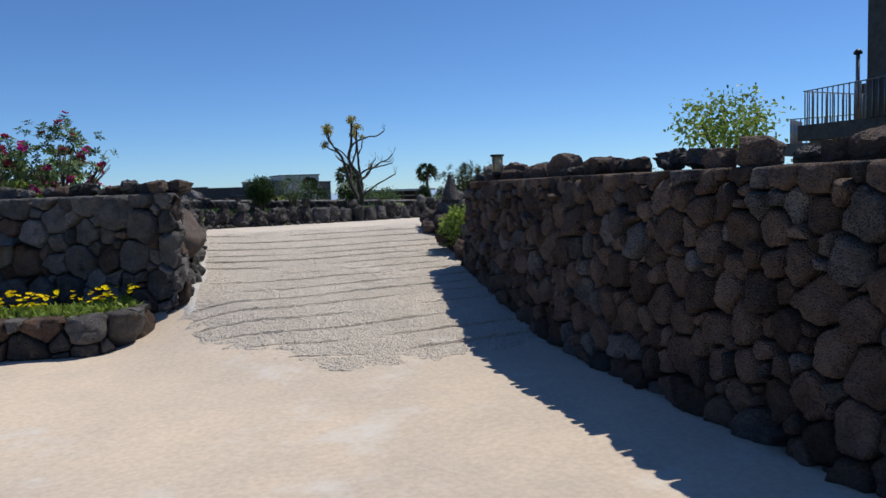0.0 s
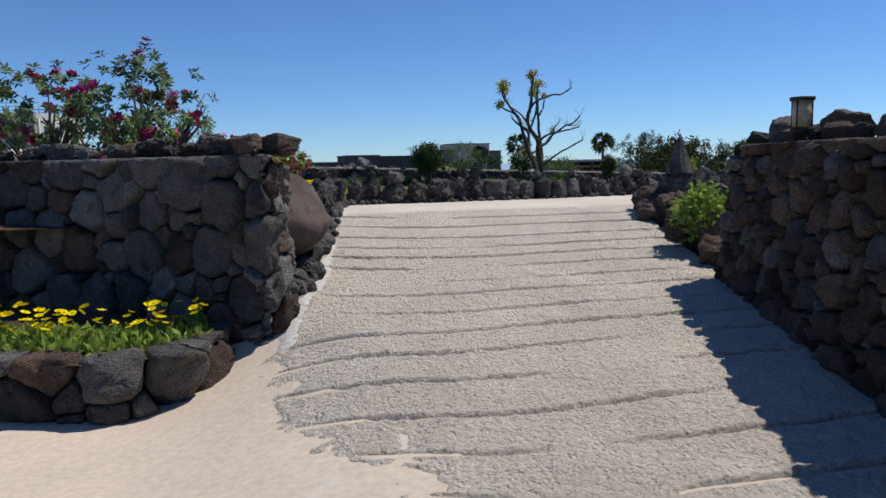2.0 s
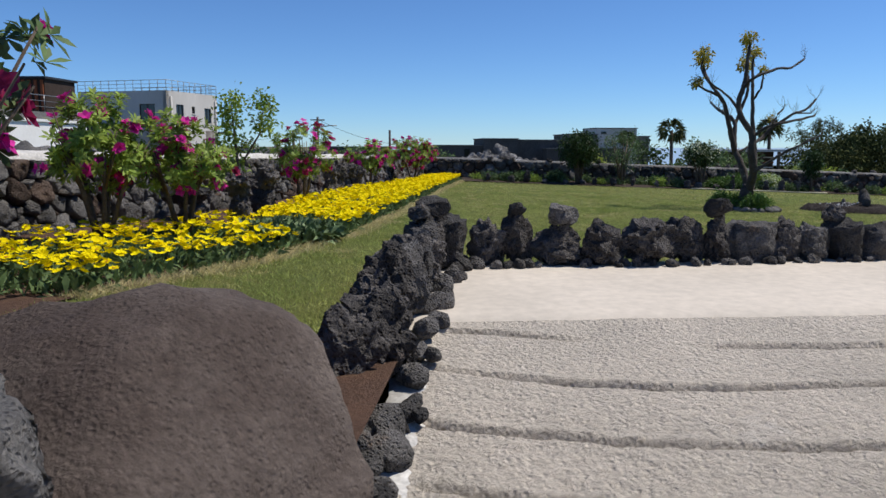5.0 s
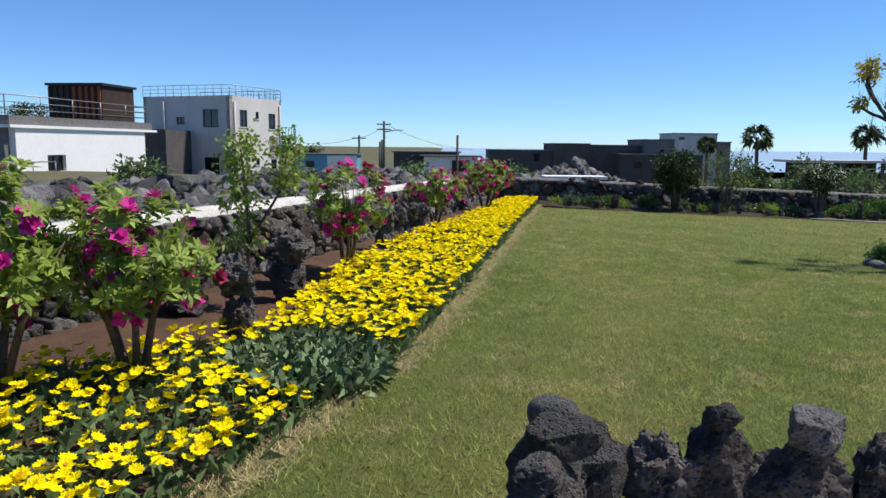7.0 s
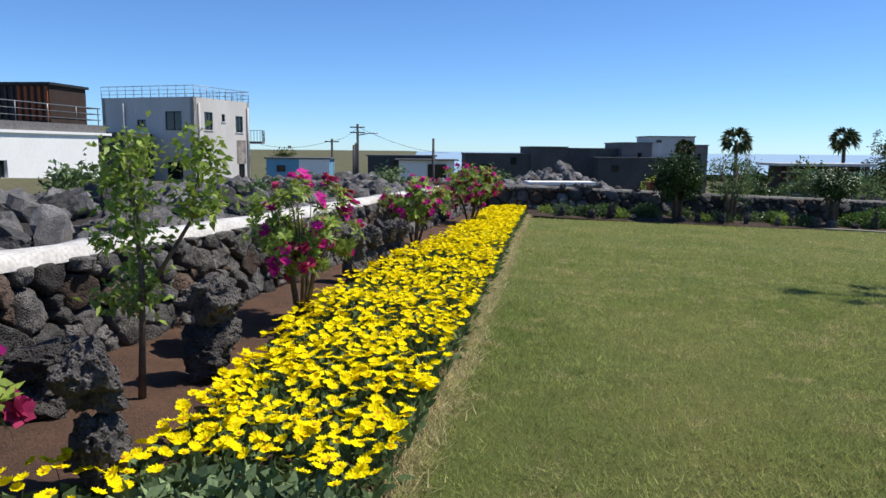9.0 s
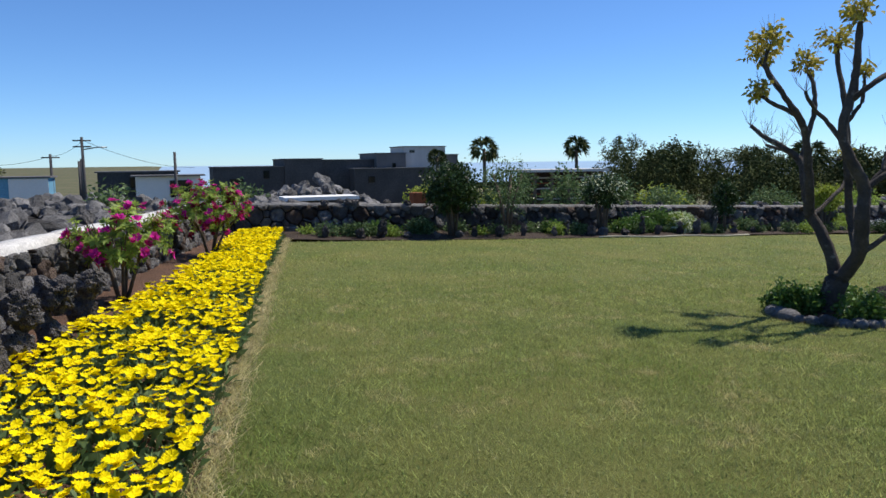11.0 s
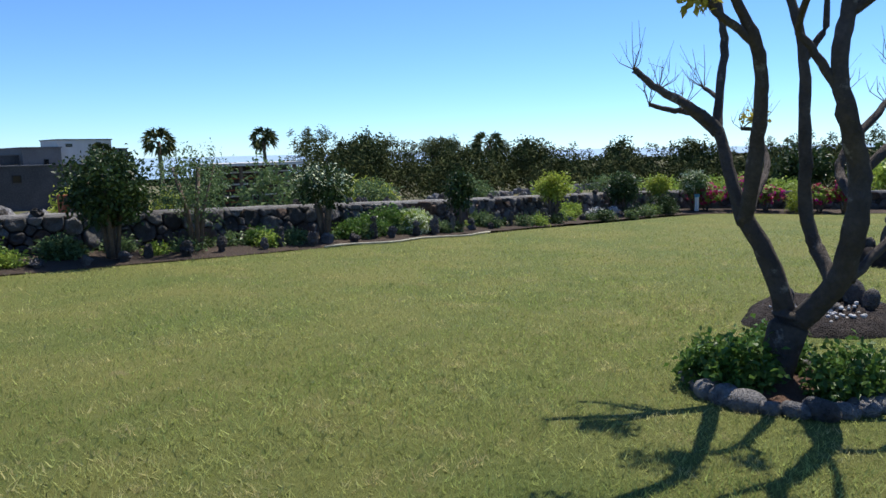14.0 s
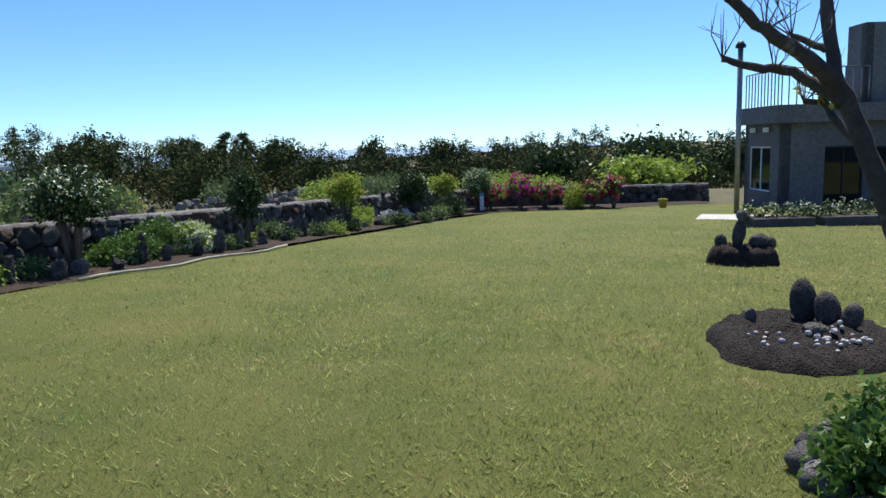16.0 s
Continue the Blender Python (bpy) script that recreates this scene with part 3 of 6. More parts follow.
coping("trim_coping_north", FW, lambda x, y: lawn_z(x, y) + 0.635, 0.22, M_MORTAR, "pale mortar coping of the boundary wall", 0.035)

rows = []
for j in range(120):
    y = 3.1 + 18.2 * j / 119
    b = float(bed_right(y)) + 0.03 * noise.noise((y * 3, 0, 0))
    rows.append([(b + dx, y, lawn_z(b, y) + (-0.03, 0.010, -0.012)[k]) for k, dx in enumerate((-0.06, 0.0, 0.10 + 0.06 * noise.noise((y * 2, 5, 0))))])
sheet("trim_lawn_edge", rows, M_STRAW, "strip of dry straw between lawn and flowers", "lawn edge")

sheet("water", [[(x, y, -2.95) for x in np.linspace(-900, 900, 4)] for y in (150, 600, 1390)], M_HAZY_SEA, "calm sea beyond the low land, distance haze painted into its blue", "water")

rows = []
for j in range(150):
    y = -0.95 + 3.1 * j / 149
    e = float(ramp_left(y))
    wob = 0.05 * noise.noise((y * 4, 2, 0)) + 0.03 * noise.noise((y * 13, 3, 0))
    rows.append([(e + dx, y, concrete_z(e + dx, y) + dz + 0.006 * noise.noise((dx * 30, y * 18, 1))) for dx, dz in ((-0.09 + wob, -0.012), (-0.06 + wob, 0.002), (-0.02, 0.006), (0.02, 0.006), (0.05 - 0.6 * wob, 0.003), (0.08 - 0.6 * wob, -0.014))])
sheet("trim_ramp_edge", rows, M_PALE, "crumbly pale cement along the ramp edge", "cement edge")


# ---- foliage helpers ----
def quads(name, V, mat, parent=None, label="", tri=False):
    """A mesh of loose quads (or triangles) from an array of corners."""
    k = 3 if tri else 4
    V = np.asarray(V, dtype=np.float32).reshape(-1, 3)
    n = len(V) // k
    me = bpy.data.meshes.new(name)
    me.vertices.add(len(V))
    me.vertices.foreach_set("co", V.ravel())
    me.loops.add(n * k)
    me.loops.foreach_set("vertex_index", np.arange(n * k, dtype=np.int32))
    me.polygons.add(n)
    me.polygons.foreach_set("loop_start", np.arange(0, n * k, k, dtype=np.int32))
    me.polygons.foreach_set("loop_total", np.full(n, k, dtype=np.int32))
    me.update()
    me.materials.append(mat)
    ob = new(name, me)
    if parent:
        ob.parent = parent
    return tagged(ob, label)


def leaves_at(rng, pts, dirs, ln, wd, droop=0.25):
    """Pointed leaf quads at points, along directions."""
    n = len(pts)
    d = dirs / (np.linalg.norm(dirs, axis=1, keepdims=True) + 1e-6)
    side = np.cross(d, rng.normal(size=(n, 3)))
    side /= np.linalg.norm(side, axis=1, keepdims=True) + 1e-6
    L = ln * rng.uniform(0.7, 1.3, (n, 1))
    W = wd * rng.uniform(0.7, 1.3, (n, 1))
    sag = np.array([0, 0, -1.0]) * L * droop
    a = pts
    b = pts + d * L * 0.5 + side * W * 0.5
    c = pts + d * L + sag
    e = pts + d * L * 0.5 - side * W * 0.5
    return np.stack([a, b, c, e], 1)


def clumps(rng, centre, radii, count, each, ln, wd, spread=0.12, shell=0.6, flat=0.0):
    """Leaf quads gathered in clumps over an uneven ellipsoid."""
    c = rng.normal(size=(count, 3))
    c /= np.linalg.norm(c, axis=1, keepdims=True)
    c *= (shell + (1 - shell) * rng.uniform(0, 1, (count, 1)) ** 0.5) * rng.uniform(0.75, 1.12, (count, 1))
    out = c.copy()
    c = c * np.array(radii) + np.array(centre)
    p = np.repeat(c, each, 0) + rng.normal(size=(count * each, 3)) * spread
    d = np.repeat(out, each, 0) * 0.5 + rng.normal(size=(count * each, 3)) * 0.8 + np.array([0, 0, 0.25])
    return leaves_at(rng, p, d, ln, wd)


# ---- terrace edging, boulder, pillar, planter ----
def stone_stack(at, w, h, rng, two=True, group="stones edging the terrace", name="edging_stone"):
    """A rough lava stone standing on end, often with a smaller one balanced on it."""
    me = rng.choice(R_SCORIA + R_DARK[:3])
    ob = stone(me, (at[0], at[1], at[2] + h * 0.46), (w, w * rng.uniform(0.65, 0.9), h), (rng.uniform(-0.12, 0.12), rng.uniform(-0.12, 0.12), rng.uniform(0, 6.3)), None, name)
    tagged(ob, "rough dark lava stone set upright in the terrace edge", "stone", group)
    if two:
        s = w * rng.uniform(0.5, 0.75)
        top = rng.choice((R_ROUND[0], R_SCORIA[1], R_SCORIA[2], R_SCORIA[5], R_DARK[4], R_DARK[1]))
        t = stone(top, (at[0] + rng.uniform(-0.05, 0.05), at[1] + rng.uniform(-0.04, 0.04), at[2] + h * 0.9 + s * 0.28), (s, s * 0.8, s * rng.uniform(0.55, 0.8)), (rng.uniform(-0.35, 0.35), rng.uniform(-0.35, 0.35), rng.uniform(0, 6.3)), None, "balanced_stone")
        tagged(t, "weathered lava stone balanced on an upright edging stone", "stone", group)


rng = random.Random(21)
ROW = [(x, row_y(x)) for x in (2.15, 3.6, 5.5, 7.8, 9.9)]
d, L = 0.05, length(ROW)
while d < L:
    w = rng.uniform(0.26, 0.42)
    p, t = along(ROW, d + w / 2) if d + w / 2 < L else (Vector(ROW[-1]), None)
    stone_stack((p.x, p.y, concrete_z(p.x, p.y) - 0.03), w * 1.12, rng.uniform(0.31, 0.43), rng, rng.random() < 0.5)
    for k in range(3):
        s = rng.uniform(0.05, 0.09)
        tagged(stone(rng.choice(R_SMALL), (p.x + rng.uniform(-w / 2, w / 2), p.y - 0.17 + rng.uniform(-0.02, 0.03), concrete_z(p.x, p.y) + s * 0.3), (s * 1.2, s, s * 0.8), (rng.random() * 3, 0, rng.random() * 6), None, "chock_stone"),
               "small lava chip along the terrace edge", "stone", "chock stones")
    d += w * 0.80
SIDE = [(1.55, 1.75), (1.70, 2.4), (1.82, 3.1), (1.98, 3.8), (2.12, 4.25)]
d, L = 0.0, length(SIDE)
while d < L:
    w = rng.uniform(0.24, 0.4)
    p, t = along(SIDE, min(d + w / 2, L - 0.01))
    h = rng.uniform(0.30, 0.40) + (0.1 if d < 0.8 or d > 1.7 else 0)
    stone_stack((p.x - 0.13, p.y, concrete_z(p.x, p.y) - 0.03), w * 1.2, h, rng, d > 1.8 and rng.random() < 0.5)
    for k in range(3):
        s = rng.uniform(0.06, 0.13)
        tagged(stone(rng.choice(R_SMALL), (p.x + rng.uniform(0.02, 0.14), p.y + rng.uniform(-w / 2, w / 2), concrete_z(p.x, p.y) + s * 0.3), (s * 1.2, s, s * 0.9), (rng.random() * 3, 0, rng.random() * 6), None, "chock_stone"),
               "small lava chip along the terrace edge", "stone", "chock stones")
    d += w * 0.78
for k in range(46):
    y = rng.uniform(-0.5, 1.8)
    s = rng.uniform(0.06, 0.16)
    x = float(ramp_left(y)) + rng.uniform(-0.13, 0.03) - s * 0.3
    tagged(stone(rng.choice(R_SMALL + R_SCORIA[:2]), (x, y, concrete_z(x, y) + s * 0.35), (s * 1.2, s, s * 0.9), (rng.random() * 3, rng.random() * 3, rng.random() * 6), None, "chock_stone"),
           "loose lava stone at the foot of the ramp wall", "stone", "chock stones")

bo = rock_mesh("boulder", 911, sub=5, cuts=7, depth=0.92, rough=0.06, soft=True)
bo.materials.append(M_BOULDER)
boulder = stone(bo, (1.03, 0.86, 0.42), (1.08, 1.2, 0.80), (0.1, 0.1, -0.15), None, "boulder")
tagged(boulder, "large smooth brown basalt boulder beside the ramp", "boulder")

# stone pillar and low rocks beyond the tall wall
rng = random.Random(31)
pil = thing("stone_cairn", "dark cairn of stacked lava rocks at the terrace corner", "cairn", at=(5.85, 2.0, 0))
for k, (dx, dy, z, s) in enumerate(((0, 0, 0.22, 0.5), (0.3, 0.15, 0.2, 0.42), (-0.05, 0.05, 0.48, 0.42), (0.22, 0.0, 0.45, 0.3), (0, 0.05, 0.68, 0.3))):
    ob = new("stone", rng.choice(R_SCORIA))
    ob.parent = pil
    ob.matrix_local = Matrix.LocRotScale((dx, dy, z), Euler((rng.random(), rng.random(), rng.random() * 6)), (s, s, s * 0.9))
cone = part("peak", bmesh.new(), M_SCORIA, pil)
bm = bmesh.new()
bmesh.ops.create_cone(bm, cap_ends=True, segments=14, radius1=0.17, radius2=0.03, depth=0.42)
bmesh.ops.subdivide_edges(bm, edges=bm.edges, cuts=2)
for v in bm.verts:
    v.co += Vector((noise.noise(v.co * 9), noise.noise(v.co * 9 + Vector((5, 0, 0))), 0)) * 0.035
bm.to_mesh(cone.data)
bm.free()
cone.location = (0, 0.05, 0.88)
for k in range(26):
    y = rng.uniform(-0.3, 2.3)
    s = rng.uniform(0.2, 0.42)
    x = float(np.interp(y, [-0.35, 0.6, 2.2], [4.95, 5.1, 5.55])) + rng.uniform(-0.06, 0.3)
    tagged(stone(rng.choice(R_BROWN + R_SCORIA[:4]), (x, y, concrete_z(x, y) + rng.uniform(0.02, 0.26)), (s, s, s * 0.8), (rng.random(), rng.random(), rng.random() * 6), None, "rockery_stone"),
           "brown lava rock of the low ramp edge", "stone", "rockery stones")
for k in range(14):
    x = 5.6 + k * 0.32
    s = rng.uniform(0.22, 0.4)
    tagged(stone(rng.choice(R_SCORIA + R_BROWN), (x, 2.45 + 0.05 * k + rng.uniform(-0.1, 0.1), 0.25 + s * 0.3), (s, s, s), (rng.random(), rng.random(), rng.random() * 6), None, "rockery_stone"),
           "brown lava rock of the low ramp edge", "stone", "rockery stones")
nr = np.random.default_rng(4)
tagged(quads("shrub", clumps(nr, (5.12, 0.55, 0.32), (0.21, 0.22, 0.20), 80, 18, 0.06, 0.035, 0.05), M_LEAF), "small bright green leafy shrub in the rocks", "shrub")
nr = np.random.default_rng(41)
ob = quads("overhanging_shrub", clumps(nr, (5.75, -3.75, 1.42), (0.5, 0.5, 0.27), 110, 14, 0.06, 0.03, 0.07, 0.3), M_LEAF)
tagged(ob, "airy green shrub rising behind the tall wall", "shrub")
tubes("stem", [([(5.75, -3.75, 0.2), (5.75, -3.75, 1.0), (5.6, -3.6, 1.45)], [0.04, 0.03, 0.012]), ([(5.75, -3.75, 1.0), (5.95, -4.0, 1.5)], [0.025, 0.01])], M_STEM, ob, 6)

lamp = thing("garden_lamp", "small cylindrical garden lamp with frosted shade on the wall", "lamp", at=(4.72, -1.2, 1.0))
for nm, z0, z1, r, m in (("base", 0.0, 0.05, 0.075, M_DARKMETAL), ("shade", 0.05, 0.24, 0.065, material("frosted_shade", (0.55, 0.47, 0.30), rough=0.4, bump=0)), ("cap", 0.24, 0.265, 0.085, M_DARKMETAL)):
    tubes(nm, [([(0, 0, z0), (0, 0, z1)], r)], m, lamp, 20)
for k in range(4):
    a = k * math.pi / 2 + 0.4
    tubes("rod", [([(0.075 * math.cos(a), 0.075 * math.sin(a), 0.03), (0.075 * math.cos(a), 0.075 * math.sin(a), 0.25)], 0.005)], M_DARKMETAL, lamp, 6)

# planter
PL = [(-4.2, 1.6), (-1.6, -0.25), (-0.75, -0.98), (0.0, -1.28), (0.48, -1.14), (0.64, -0.75), (0.66, -0.48)]
rubble_wall("wall_planter_front", "low curved planter wall of dark basalt", PL, lambda x, y: -0.6, lambda x, y: -0.20, 0.36, MIX_DARK, DARKS, 0.23, 17, flip=-1, detail=0.18)
rows = [[(x + (X - x) * k / 5, y + (Y - y) * k / 5, -0.25) for k in range(6)] for (x, y), (X, Y) in zip(PL[1:], [(-1.2, 1.0), (-0.4, 0.5), (0.2, 0.0), (0.5, -0.3), (0.66, -0.42), (0.68, -0.45)])]
sheet("planter_soil", rows, M_SOIL, "dark soil in the planter", "soil")


def blossom_mesh():
    """A daisy-like blossom: a shallow cone of pointed petals round a darker eye."""
    V, F = [(0, 0, 0.0)], []
    n = 13
    for k in range(n):
        a = 2 * math.pi * k / n
        for da, r, z in ((-0.27, 0.80, 0.008), (0, 1.0, 0.010 + 0.005 * (k % 2)), (0.27, 0.80, 0.008)):
            V.append((r * 0.033 * math.cos(a + da), r * 0.033 * math.sin(a + da), z))
        o = 1 + 3 * k
        F.append((0, o, o + 1, o + 2))
    return V, F


BV, BF = blossom_mesh()
me_blossom = bpy.data.meshes.new("blossom")
eye = [(0.010 * math.cos(k), 0.010 * math.sin(k), 0.010) for k in np.linspace(0, 2 * math.pi, 7)[:-1]]
me_blossom.from_pydata(BV + eye, [], BF + [tuple(range(len(BV), len(BV) + 6))])
me_blossom.materials.append(M_YELLOW)
me_blossom.materials.append(M_ORANGE)
me_blossom.polygons[len(BF)].material_index = 1


def blossom_at(p, nrng, parent=None):
    ob = new("blossom", me_blossom)
    s = nrng.uniform(0.72, 1.08)
    ob.matrix_world = Matrix.LocRotScale(p, Euler((nrng.normal(0, 0.3), nrng.normal(0, 0.3), nrng.uniform(0, 6.3))), (s, s, s))
    ob.parent = parent
    return ob


def blossom_stuff(name, pts, nrng, parent):
    base = np.array(BV)
    V, F = [], []
    for i, p in enumerate(pts):
        s = nrng.uniform(0.72, 1.08)
        m = np.array(Euler((nrng.normal(0, 0.3), nrng.normal(0, 0.3), nrng.uniform(0, 6.3))).to_matrix()) * s
        V.append(base @ m.T + np.array(p))
        o = i * len(BV)
        F += [tuple(q + o for q in f) for f in BF]
    ob = raw(name, np.concatenate(V), F, M_YELLOW, parent)
    return tagged(ob, kind="stuff")


nr = np.random.default_rng(8)
planter = thing("planter_flowers", "yellow gazania daisies over grey-green leaves in the stone planter", "flowers", at=(0, 0, 0))
pts = []
while len(pts) < 190:
    x, y = nr.uniform(-2.2, 0.55), nr.uniform(-1.2, 0.9)
    line = np.interp(x, [-2.2, -0.75, 0.0, 0.5], [0.35, -0.78, -1.10, -0.95])
    if line < y < line + 0.42:
        pts.append((x, y, -0.09 + nr.uniform(-0.06, 0.10)))
for p in pts:
    blossom_at(p, nr, planter)
lp = np.array([(nr.uniform(-2.4, 0.55), 0, -0.25) for _ in range(2600)])
lp[:, 1] = np.interp(lp[:, 0], [-2.4, -0.75, 0.0, 0.58], [0.5, -0.82, -1.15, -0.9]) + nr.uniform(0, 0.6, len(lp))
quads("foliage", leaves_at(nr, lp, nr.normal(size=lp.shape) * 0.5 + np.array([0, 0, 0.9]), 0.14, 0.03), M_LEAF, planter)

# ---- flower border along the lawn ----
border = thing("flower_border", "dense border of yellow gazania daisies with grey-green leaves beside the lawn", "flowers")
near, far_pts, leaf_pts, n_try = [], [], [], 0
while len(far_pts) + len(near) < 6200:
    y = nr.uniform(3.1, 22.2)
    a, b = float(bed_left(y)), float(bed_right(y))
    x = nr.uniform(a, b)
    if ((x - 0.79) / 0.48) ** 2 + ((y - 5.95) / 0.55) ** 2 < 1 and nr.random() > 0.02:
        continue
    if y < 6.9 and nr.random() > 0.8:
        continue
    if noise.noise((x * 1.7, y * 1.7, 0)) < -0.33 and nr.random() < 0.75:
        continue
    z = lawn_z(x, y) + 0.15 + 0.05 * noise.noise((x * 2, y * 2, 4)) + nr.uniform(-0.03, 0.04)
    (near if y < 7.4 and len(near) < 300 else far_pts).append((x, y, z))
for p in near:
    blossom_at(p, nr, border)
blossom_stuff("blossoms", far_pts, nr, border)
LY = nr.uniform(3.1, 22.2, 21000)
LX = bed_left(LY) + (bed_right(LY) - bed_left(LY)) * nr.uniform(0, 1, len(LY))
lp = np.stack([LX, LY, 0.25 - 0.036 * (LX - 2) - 0.006 * (LY - 6) + 0.01], 1)
quads("foliage", leaves_at(nr, lp, nr.normal(size=lp.shape) * 0.55 + np.array([0, 0, 0.8]), 0.13, 0.035), M_LEAFGREY, border)
a = nr.uniform(0, 6.3, 2600)
r = np.sqrt(nr.uniform(0, 1, 2600))
px = 0.76 + 0.46 * r * np.cos(a)
py = 5.95 + 0.55 * r * np.sin(a)
lp = np.stack([px, py, 0.25 - 0.036 * (px - 2) - 0.006 * (py - 6) + 0.02 + 0.08 * nr.uniform(0, 1, 2600)], 1)
tagged(quads("leafy_plant", leaves_at(nr, lp, nr.normal(size=lp.shape) * 0.6 + np.array([0, 0, 0.7]), 0.12, 0.04), material("blue_green_leaf", (0.14, 0.205, 0.09), (0.19, 0.25, 0.12), bump=0, per_island=0.4, rough=0.6)),
       "clump of broad blue-green leaves without blossom in the border", "plant")


# ---- azaleas ----
def azalea(at, height, radius, seed, bloom=1.0, red=0.3, leaf=M_LEAF, dense=1.0):
    nrng = np.random.default_rng(seed)
    x, y, z = at
    ob = thing("azalea", "azalea bush with magenta blossom and light green leaves on bare stems", "shrub", "azaleas of the border", at=at)
    runs, tips = [], []
    for k in range(5):
        a = 2 * math.pi * k / 5 + nrng.uniform(-0.4, 0.4)
        r = radius * nrng.uniform(0.35, 0.75)
        mid = (r * 0.55 * math.cos(a), r * 0.55 * math.sin(a), height * 0.36)
        end = (r * math.cos(a), r * math.sin(a), height * nrng.uniform(0.5, 0.75))
        runs = [] if k else runs
        runs.append(([(0.03 * math.cos(a), 0.03 * math.sin(a), 0), mid, end], [0.024, 0.018, 0.008]))
        for j in range(4):
            b = a + nrng.uniform(-1.2, 1.2)
            e2 = (end[0] + 0.25 * radius * math.cos(b), end[1] + 0.25 * radius * math.sin(b), min(height * 0.95, end[2] + nrng.uniform(0.0, 0.2) * height))
            runs.append(([mid, e2], [0.010, 0.004]))
        tubes("stem", runs, M_STEM, ob, 6)
    c = (0, 0, height * 0.70)
    rad = (radius, radius, height * 0.31)
    n = int(330 * dense * max(1.0, radius / 0.42))
    cc = nrng.normal(size=(n, 3))
    cc /= np.linalg.norm(cc, axis=1, keepdims=True)
    cc *= nrng.uniform(0.45, 1.1, (n, 1))
    P = cc * np.array(rad) + np.array(c)
    keep = np.array([noise.noise(Vector(p) * 4.0 + Vector((seed, 0, 0))) > -0.06 for p in P])
    P, cc = P[keep], cc[keep]

    def rosettes(centres, out, petals, ln, wd, open_, droop):
        """Leaves or petals spread round a shoot that points outwards."""
        axis_ = out * 0.8 + nrng.normal(size=out.shape) * 0.35 + np.array([0, 0, 0.55])
        axis_ /= np.linalg.norm(axis_, axis=1, keepdims=True)
        u = np.cross(axis_, nrng.normal(size=axis_.shape))
        u /= np.linalg.norm(u, axis=1, keepdims=True)
        v = np.cross(axis_, u)
        sets = []
        for k in range(petals):
            w = 2 * math.pi * k / petals + nrng.uniform(-0.25, 0.25, (len(centres), 1))
            d = (u * np.cos(w) + v * np.sin(w)) * open_ + axis_ * nrng.uniform(0.25, 0.75, (len(centres), 1))
            d /= np.linalg.norm(d, axis=1, keepdims=True)
            side = np.cross(d, axis_)
            side /= np.linalg.norm(side, axis=1, keepdims=True) + 1e-6
            L = ln * nrng.uniform(0.75, 1.25, (len(centres), 1))
            sets.append(np.stack([centres, centres + d * L * 0.58 + side * wd * 0.5, centres + d * L - axis_ * L * droop, centres + d * L * 0.58 - side * wd * 0.5], 1))
        return np.concatenate(sets)

    quads("foliage", np.concatenate([rosettes(P, cc, 8, 0.078, 0.027, 1.0, 0.1), rosettes(P - cc * 0.03, cc, 5, 0.07, 0.026, 1.3, 0.3)]), leaf, ob)
    for nm, frac, m in (("blossom", bloom * (1 - red), M_MAGENTA), ("faded_blossom", bloom * red, M_REDPINK)):
        m_n = int(len(P) * 0.24 * frac)
        if m_n < 1:
            continue
        pick = nrng.choice(len(P), m_n, replace=False)
        B = P[pick] + cc[pick] * 0.045
        near_ = B + nrng.normal(size=B.shape) * 0.028
        quads(nm, np.concatenate([rosettes(B, cc[pick], 6, 0.062, 0.045, 1.0, 0.12), rosettes(B, cc[pick], 5, 0.045, 0.036, 0.5, 0.0), rosettes(near_, cc[pick], 6, 0.055, 0.042, 0.9, 0.1)]), m, ob)
    return ob


for x, y, h, r, s, bl, rd in ((-0.65, 5.25, 1.18, 0.42, 1, 0.75, 0.2), (-0.11, 5.65, 1.06, 0.42, 2, 0.8, 0.15), (0.52, 9.5, 1.10, 0.44, 3, 1.5, 0.4), (1.38, 14.5, 1.0, 0.5, 4, 1.2, 0.3), (2.45, 18.4, 1.15, 0.65, 5, 1.9, 0.5),
                              (-0.05, 1.55, 1.55, 0.62, 8, 0.6, 0.6), (-0.95, 1.85, 1.45, 0.6, 9, 0.8, 0.7), (-2.0, 2.6, 1.3, 0.6, 10, 0.7, 0.6)):
    azalea((x, y, lawn_z(x, y)), h, r, s, bl, rd, M_LEAFGREY if y < 3 else M_LEAF, 0.5 if y < 3 else 1.0)


def sapling(at, height, seed):
    nrng = np.random.default_rng(seed)
    ob = thing("sapling", "slender young tree with light green leaves in the border", "tree", at=at)
    tubes("trunk", [([(0, 0, 0), (0.03, 0, height * 0.5), (-0.02, 0.02, height * 0.95)], [0.022, 0.016, 0.006]), ([(0.02, 0, height * 0.4), (0.28, 0.05, height * 0.72), (0.34, 0.08, height)], [0.014, 0.01, 0.004])], M_STEM, ob, 6)
    V = [clumps(nrng, (-0.03, 0, height * f), (0.15, 0.15, 0.14), 26, 9, 0.055, 0.03, 0.04, 0.2) for f in (0.45, 0.65, 0.82, 0.97)]
    V += [clumps(nrng, (0.33, 0.07, height * f), (0.13, 0.13, 0.13), 24, 9, 0.055, 0.03, 0.04, 0.2) for f in (0.8, 0.97)]
    quads("foliage", np.concatenate(V), M_LEAF, ob)


sapling((-0.03, 7.6, lawn_z(-0.03, 7.6)), 1.34, 12)

